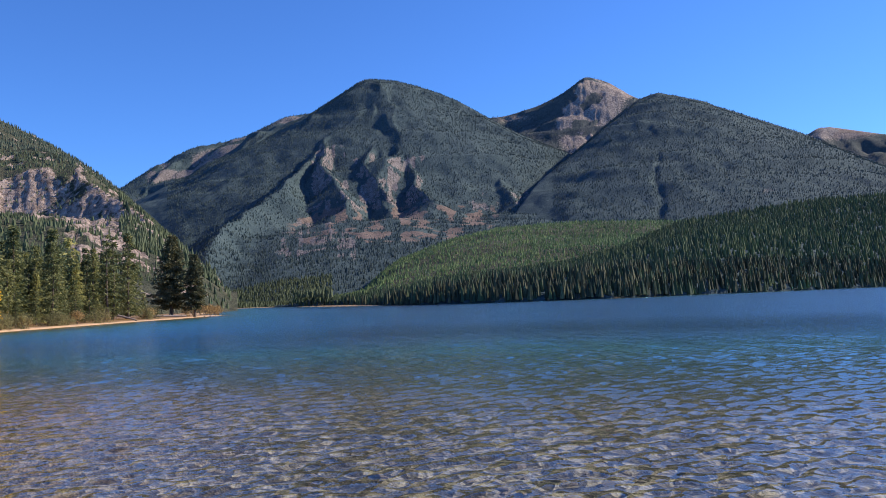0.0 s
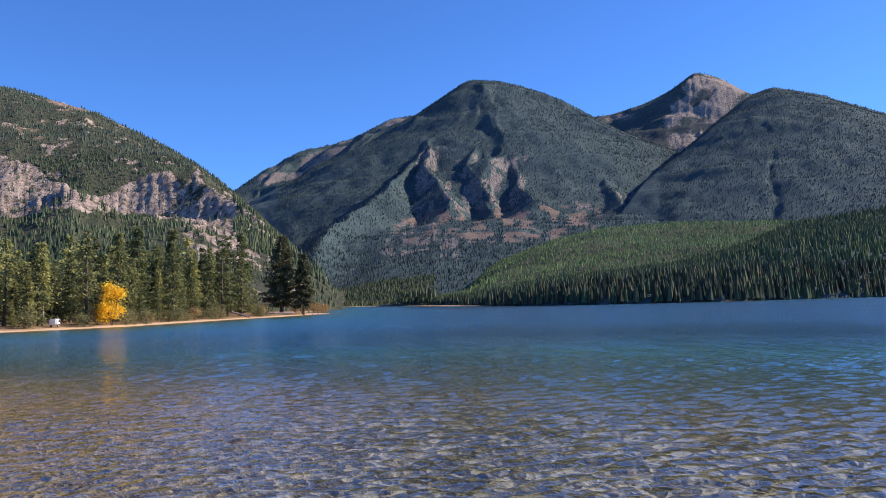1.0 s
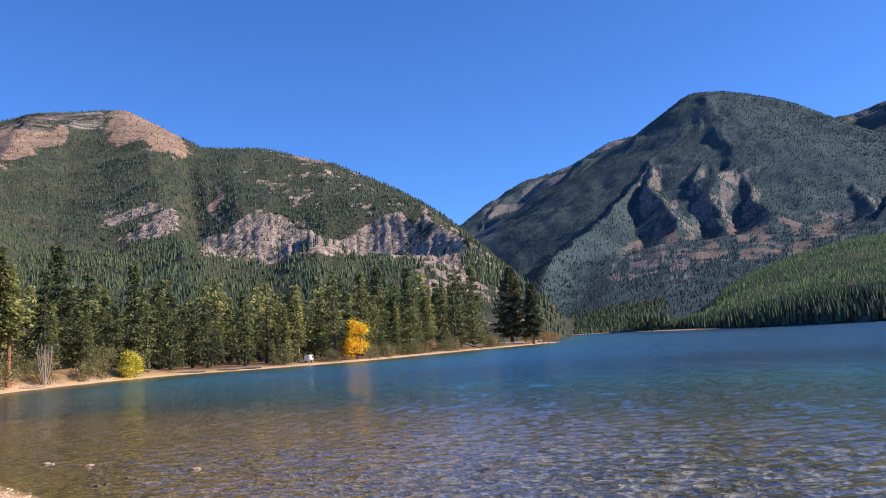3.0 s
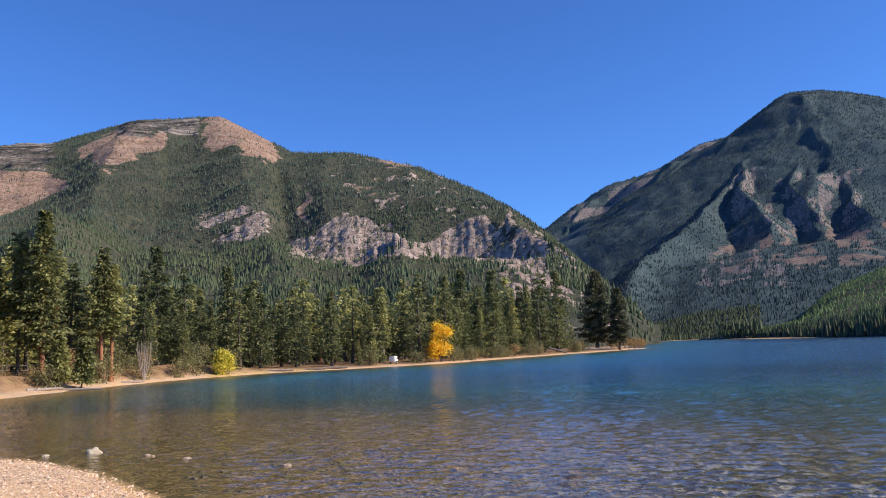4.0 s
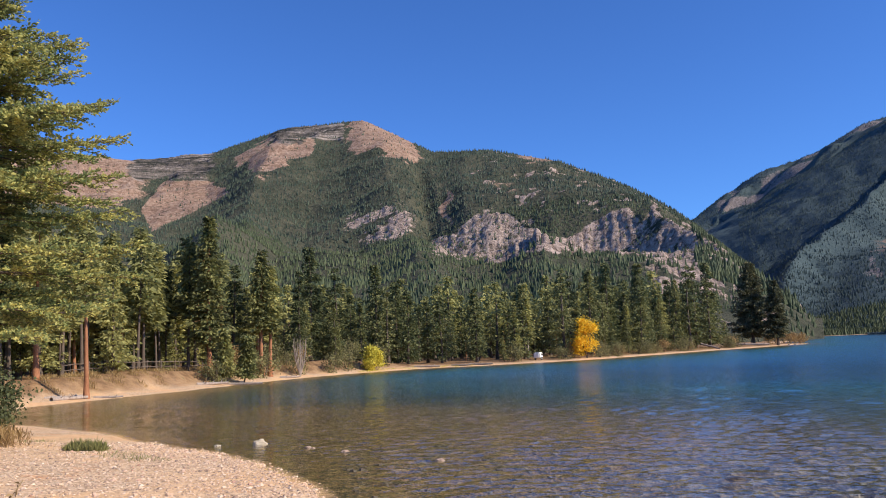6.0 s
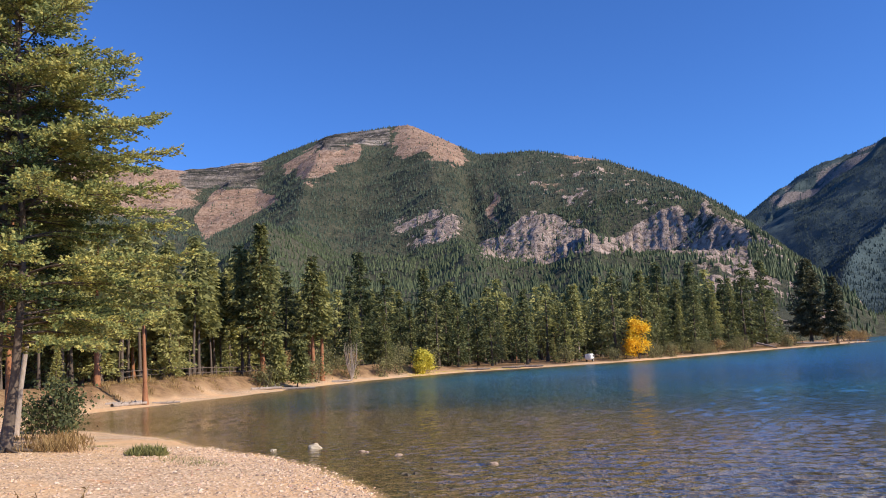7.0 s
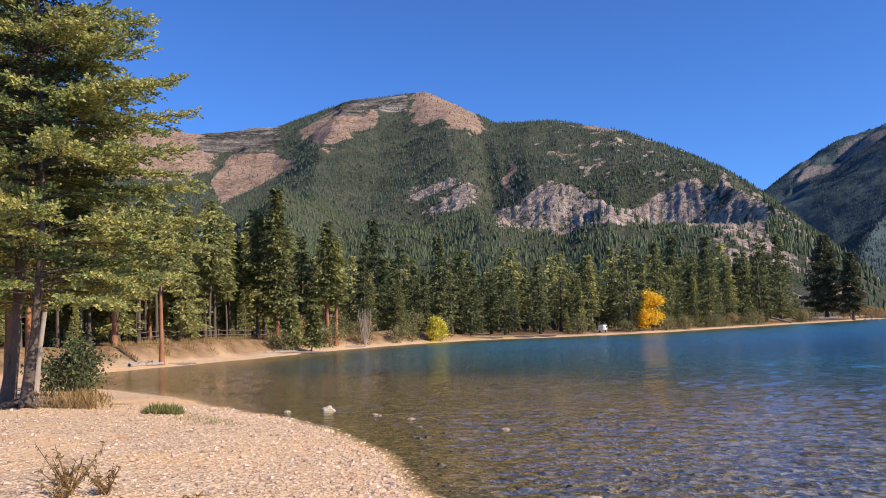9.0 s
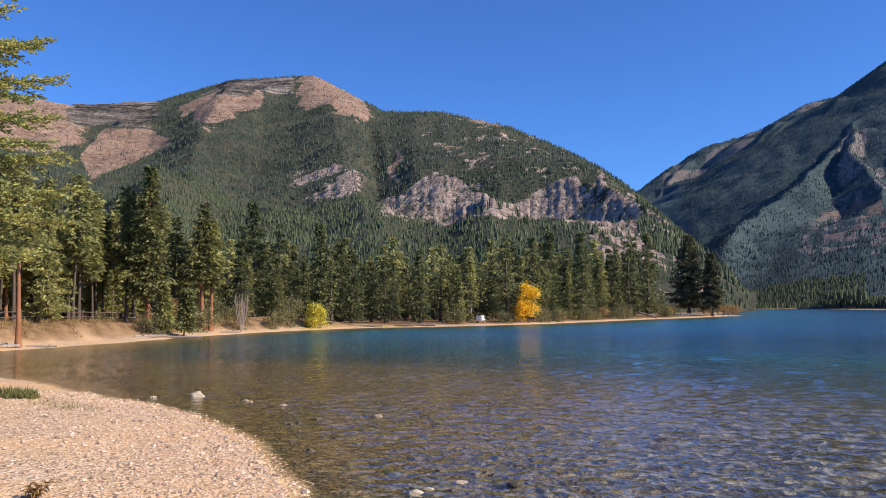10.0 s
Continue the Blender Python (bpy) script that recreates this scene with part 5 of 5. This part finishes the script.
def weed(x, y, seed, tall):
    g = np.random.default_rng(seed)
    plant_ = tagged(new("dry_weed"), "brittle dry brown weed on the beach", "weed", "beach weeds")
    stalks, O, A, S = [], [], [], []
    for s in range(9):
        a, q = g.random() * 6.28, 0.25 + 0.5 * g.random()
        k = np.linspace(0, 1, 4)[:, None]
        end = np.array([math.cos(a) * q * tall, math.sin(a) * q * tall, tall * (0.5 + 0.6 * g.random())])
        line = k * end
        stalks.append(tube(line, [0.009, 0.008, 0.006, 0.004], 4))
        for t in g.random(14) * 0.8 + 0.2:
            O.append(end * t)
            v = g.normal(0, 1, 3)
            A.append(v / np.linalg.norm(v))
            w = np.cross(v, g.normal(0, 1, 3))
            S.append(w / np.linalg.norm(w))
    v, f = join_arrays(stalks)
    part("stalk", mesh_from("stalk", v, f, DRY), DRY, plant_)
    n = len(O)
    v, f = sprays(np.array(O), np.array(A), np.array(S), np.full(n, 0.075) * (0.5 + g.random(n)), np.full(n, 0.013), 0.2, g)
    part("foliage", mesh_from("foliage", v, f, DRY, False), DRY, plant_)
    plant_.matrix_basis = pose(x, y, ground_z(x, y) - 0.01)


for k, (px, py, tall) in enumerate(((-10.4, 3.65, 0.6), (-9.95, 3.4, 0.4), (-10.9, 3.8, 0.36), (-10.1, 3.95, 0.34), (-9.0, 4.4, 0.2), (-8.3, 3.1, 0.3))):
    weed(px, py, 420 + k, tall)


STONE_PALE = rock_mat("pale_stone", (0.36, 0.30, 0.19), (0.52, 0.45, 0.32), (0.66, 0.60, 0.48))
WETSTONE = rock_mat("algae_brown_stone", (0.03, 0.026, 0.016), (0.07, 0.062, 0.04), (0.14, 0.125, 0.09), 4.0, 0.08)


def stone(name, label, x, y, size, flat, seed, sink=0.3, z=None):
    """A weathered, slightly angular boulder."""
    bm = bmesh.new()
    bmesh.ops.create_icosphere(bm, subdivisions=3, radius=1.0)
    for v in bm.verts:
        p = v.co.copy()
        k = 1 + 0.45 * noise.noise(p * 0.9 + Vector((seed * 3.1, 0, 0))) + 0.16 * noise.noise(p * 2.6 + Vector((0, seed * 1.7, 0))) - 0.1 * abs(noise.noise(p * 5 + Vector((seed, 0, 0))))
        v.co = Vector((p.x * k * size, p.y * k * size * 0.8, p.z * k * size * flat))
    me = bpy.data.meshes.new(name)
    bm.to_mesh(me)
    bm.free()
    me.materials.append(STONE_PALE if "pale" in label else STONE if "grey" in label or "reddish" in label else WETSTONE)
    ob = tagged(new(name, me), label, "rock", "rocks in the shallows")
    base = ground_z(x, y) if z is None else z
    ob.matrix_basis = pose(x, y, base + size * flat * (1 - 2 * sink), 0, 0, seed * 47)
    return ob


stone("rock", "pale cream rock standing out of the shallows", -17.85, 13.2, 0.18, 0.75, 1, z=-0.06)
stone("rock", "grey rock just breaking the water's surface", -14.35, 12.95, 0.11, 0.65, 2, z=-0.05)
stone("rock", "reddish rock just above the water's surface", -11.3, 12.7, 0.13, 0.55, 3, z=-0.06)
stone("rock", "flat grey rock under the water's surface", -11.15, 11.35, 0.17, 0.35, 4, z=-0.08)
stone("rock", "small grey rock in the shallows", -15.85, 13.1, 0.09, 0.6, 5, z=-0.03)
stone("rock", "small grey rock in the shallows", -15.6, 13.05, 0.06, 0.6, 6, z=-0.02)
stone("rock", "pale flat rock at the waterline", -18.6, 12.4, 0.11, 0.5, 7, z=-0.02)
stone("rock", "dark rock just under the water", -11.9, 13.2, 0.16, 0.35, 8, z=-0.06)
for k, (px, py, s) in enumerate(((-6.23, 8.38, 0.085), (-6.34, 7.6, 0.10), (-6.05, 7.95, 0.075), (-6.36, 7.87, 0.07), (-5.55, 8.6, 0.11), (-6.75, 8.3, 0.05), (-5.0, 8.1, 0.14))):
    stone("rock", "pale rock with a dry top in the shallow water" if k in (0, 1, 3) else "wet brown cobble lying in the shallow water", px, py, s, 0.6, 20 + k, z=-0.045 if k != 6 else -0.12)

for k, (az_, r_, big) in enumerate(((-15.9, 214, 0.5), (-15.6, 216, 0.38), (-16.3, 212, 0.45), (-16.7, 211, 0.3), (-15.4, 218, 0.3), (-17.3, 208, 0.35))):
    stone("rock", "pale boulder on the sandy tip of the spit", *polar(az_, r_), big, 0.6, 50 + k)


def scatter(name, label, material, x, y, size, seed):
    """Many small stones in one mesh: squashed, uneven octahedra cut once."""
    g = np.random.default_rng(seed)
    n = len(x)
    z = ground_height(x, y)[0]
    u = np.array([(1, 0, 0), (0.3, 0.95, 0), (-0.8, 0.6, 0), (-0.8, -0.6, 0), (0.3, -0.95, 0), (0.45, 0.3, 0.8), (-0.45, 0.1, 0.85), (0.1, -0.45, 0.8), (0, 0, -0.6)], float)
    f = np.array([(0, 1, 5), (1, 2, 6), (1, 6, 5), (2, 3, 6), (3, 4, 7), (3, 7, 6), (4, 0, 5), (4, 5, 7), (5, 6, 7)])
    k = u[None] * (0.75 + 0.5 * g.random((n, len(u), 1))) * np.stack([size, size * g.uniform(0.6, 1, n), size * g.uniform(0.4, 0.75, n)], 1)[:, None]
    a = g.random(n) * 6.283
    c, s = np.cos(a)[:, None], np.sin(a)[:, None]
    v = np.stack([x[:, None] + k[..., 0] * c - k[..., 1] * s, y[:, None] + k[..., 0] * s + k[..., 1] * c, z[:, None] + k[..., 2] + 0.1 * size[:, None]], -1)
    return tagged(new(name, mesh_from(name, v.reshape(-1, 3), (f[None] + np.arange(n)[:, None, None] * len(u)).reshape(-1, 3), material, False)), label, "pebbles", kind="stuff")


def pebble_mat():
    m, nt, b = nodes_of("pebbles")
    g = nt.nodes.new("ShaderNodeNewGeometry").outputs["Random Per Island"]
    col = ramp(nt, g, [(0.0, (0.20, 0.12, 0.075)), (0.3, (0.55, 0.345, 0.20)), (0.65, (0.73, 0.49, 0.31)), (0.9, (0.80, 0.61, 0.44)), (1.0, (0.42, 0.16, 0.08))])
    col = mix(nt, 0.3, col, ramp(nt, noise_node(nt, 40, 4), [(0.3, (0.2, 0.14, 0.1)), (0.7, (0.7, 0.58, 0.46))]))
    link(nt, col, b.inputs["Base Color"])
    b.inputs["Roughness"].default_value = 0.85
    return m


PEBBLE = pebble_mat()
az, r = rng.uniform(-80, -36, 60000), np.sqrt(rng.uniform(4.5 ** 2, 25 ** 2, 60000))
x, y = polar(az, r)
_, d, nn = ground_height(x, y)
chance = np.where(d > 0, np.exp(-d / 2.0) * 0.7 + 0.13, 0.5 * np.exp(d / 2.0))
keep = (d > -0.35) & (d < 14) & (rng.random(60000) < chance)
x, y, d = x[keep], y[keep], d[keep]
scatter("pebbles", "rounded pink and buff beach pebbles", PEBBLE, x, y, rng.uniform(0.012, 0.032, len(x)) * (1 + 0.9 * (rng.random(len(x)) < 0.12)), 431)
az, r = rng.uniform(-48, 30, 5000), np.sqrt(rng.uniform(6.0 ** 2, 20 ** 2, 5000))
x, y = polar(az, r)
_, d, _ = ground_height(x, y)
keep = (d < -0.3) & (d > -9) & (rng.random(5000) < np.where(az > -30, 0.35, 1.0))
x, y = x[keep], y[keep]
scatter("cobbles", "brown cobbles on the lake bed", WETSTONE, x, y, rng.uniform(0.03, 0.085, len(x)) * (1 + 0.9 * (rng.random(len(x)) < 0.12)), 432)


def log(x, y, turn, length, radius, label, seed, tilt=0.0):
    g = np.random.default_rng(seed)
    k = np.linspace(-0.5, 0.5, 9)
    pts = np.stack([k * length, 0.05 * length * np.sin(k * 4 + seed), 0 * k], 1)
    v, f = tube(pts, radius * (1 - 0.35 * (k + 0.5)) * (0.9 + 0.2 * g.random(9)), 9)
    drift = tagged(new("driftwood_log"), label, "log", "driftwood")
    part("log", mesh_from("log", v, f, DEADWOOD), DEADWOOD, drift)
    for s in range(3):
        o = pts[2 + 2 * s]
        e = o + np.array([0.2, g.choice([-1, 1]) * 0.5, 0.35]) * radius * 5
        v, f = tube([o, (o + e) / 2, e], [radius * 0.3, radius * 0.22, radius * 0.1], 6)
        part("branch_stub", mesh_from("branch_stub", v, f, DEADWOOD), DEADWOOD, drift)
    drift.matrix_basis = pose(x, y, ground_z(x, y) + radius * 0.7 + 0.5 * length * abs(math.sin(radians(tilt))) * 0.6, 0, tilt, turn)


# The log at -19.4 fills in for a dark low object of uncertain kind.
for az_, r_, turn, ln, rad in ((-56.0, 71.5, 60, 2.6, 0.16), (-54.3, 72.5, 40, 4.2, 0.15), (-50.8, 84, 70, 2.2, 0.13), (-41.2, 105.5, 30, 3.5, 0.16), (-36.0, 106, 15, 4.0, 0.18), (-64.9, 56.5, 100, 2.5, 0.14), (-64.3, 58.5, 130, 2.2, 0.11), (-65.4, 57.8, 70, 1.9, 0.1), (-62.6, 58, 60, 1.8, 0.09), (-18.6, 200, 20, 5, 0.3), (-19.4, 203, 5, 5.5, 0.28), (-37.4, 107.5, 20, 3.4, 0.16), (-38.8, 106.5, 10, 2.8, 0.14), (-37.9, 108.5, -15, 2.2, 0.1)):
    px, py = polar(az_, r_)
    log(px, py, turn, ln, rad, "bleached driftwood log lying on the shore", int(-az_ * 10))
px, py = polar(-21.6, 172)
log(px, py, -15, 4.5, 0.22, "dark leaning log propped on the spit", 77, 14)


GREYWOOD = bark_mat("grey_fence_wood", (0.07, 0.05, 0.038), (0.20, 0.15, 0.115))


def rail_fence(az0, az1, r0, r1, posts):
    fence = tagged(new("rail_fence"), "weathered wooden rail fence along the forest edge", "fence")
    a, r_ = np.linspace(az0, az1, posts), np.linspace(r0, r1, posts)
    x_, y_ = polar(a, r_)
    z_ = ground_height(x_, y_)[0]
    for k in range(posts):
        v, f = tube([(x_[k], y_[k], z_[k] - 0.1), (x_[k], y_[k], z_[k] + 0.5), (x_[k] + 0.02, y_[k], z_[k] + 1.0)], [0.055, 0.05, 0.045], 7)
        part("post", mesh_from("post", v, f, GREYWOOD), GREYWOOD, fence)
        if k:
            for h in (0.45, 0.85):
                p, q = np.array((x_[k - 1], y_[k - 1], z_[k - 1] + h)), np.array((x_[k], y_[k], z_[k] + h))
                v, f = tube([p, (p + q) / 2 - (0, 0, 0.03), q], [0.032, 0.036, 0.03], 6)
                part("rail", mesh_from("rail", v, f, GREYWOOD), GREYWOOD, fence)


rail_fence(-65.5, -54, 66, 83, 14)


def box(sx, sy, sz, bevel=0.03, at=(0, 0, 0)):
    bm = bmesh.new()
    bmesh.ops.create_cube(bm, size=1)
    bmesh.ops.scale(bm, verts=bm.verts, vec=(sx, sy, sz))
    bmesh.ops.bevel(bm, geom=bm.edges[:], offset=bevel, segments=2, affect="EDGES")
    bmesh.ops.translate(bm, verts=bm.verts, vec=at)
    return bm


def plain_mat(name, colour, rough, metal=0.0):
    m, nt, b = nodes_of(name)
    link(nt, ramp(nt, noise_node(nt, 6, 5), [(0.3, tuple(c * 0.8 for c in colour)), (0.7, colour)]), b.inputs["Base Color"])
    b.inputs["Roughness"].default_value, b.inputs["Metallic"].default_value = rough, metal
    return m


WHITE, DARKGLASS, RUBBER = plain_mat("white_paint", (0.8, 0.79, 0.76), 0.4), plain_mat("dark_window", (0.02, 0.025, 0.03), 0.1), plain_mat("rubber", (0.02, 0.02, 0.02), 0.8)


def trailer(az_, r_, turn):
    t = tagged(new("camping_trailer"), "small white camping trailer parked among the trees", "trailer")
    part("body", box(1.9, 1.35, 1.15, 0.18, (0, 0, 1.0)), WHITE, t)
    pane = part("window", box(0.6, 0.04, 0.35, 0.015, (0.35, -0.685, 1.15)), DARKGLASS, t)
    part("frame", box(0.68, 0.03, 0.04, 0.01, (0.35, -0.69, 1.345)), WHITE, pane)
    part("sill", box(0.68, 0.05, 0.04, 0.01, (0.35, -0.70, 0.955)), WHITE, pane)
    door = part("door", box(0.5, 0.03, 0.8, 0.015, (-0.45, -0.68, 0.95)), WHITE, t)
    part("handle", box(0.03, 0.04, 0.1, 0.008, (-0.26, -0.71, 0.95)), RUBBER, door)
    for s in (-0.7, 0.7):
        bm = bmesh.new()
        bmesh.ops.create_cone(bm, cap_ends=True, segments=20, radius1=0.28, radius2=0.28, depth=0.16)
        bmesh.ops.rotate(bm, verts=bm.verts, matrix=Matrix.Rotation(radians(90), 3, "X"))
        bmesh.ops.translate(bm, verts=bm.verts, vec=(0, s * 0.95, 0.28))
        wheel = part("wheel", bm, RUBBER, t)
        bm = bmesh.new()
        bmesh.ops.create_cone(bm, cap_ends=True, segments=16, radius1=0.15, radius2=0.12, depth=0.04)
        bmesh.ops.rotate(bm, verts=bm.verts, matrix=Matrix.Rotation(radians(90), 3, "X"))
        bmesh.ops.translate(bm, verts=bm.verts, vec=(0, s * 0.95 + math.copysign(0.09, s), 0.28))
        part("rim", bm, WHITE, wheel)
    v, f = tube([(0.9, 0, 0.45), (1.4, 0, 0.42), (1.8, 0, 0.4)], [0.04, 0.04, 0.03], 6)
    part("hitch", mesh_from("hitch", v, f, RUBBER), RUBBER, t)
    px_, py_ = polar(az_, r_)
    t.matrix_basis = pose(px_, py_, ground_z(px_, py_), 0, 0, turn) @ Matrix.Diagonal((0.7, 0.7, 0.7, 1))


trailer(-33.3, 116, 100)
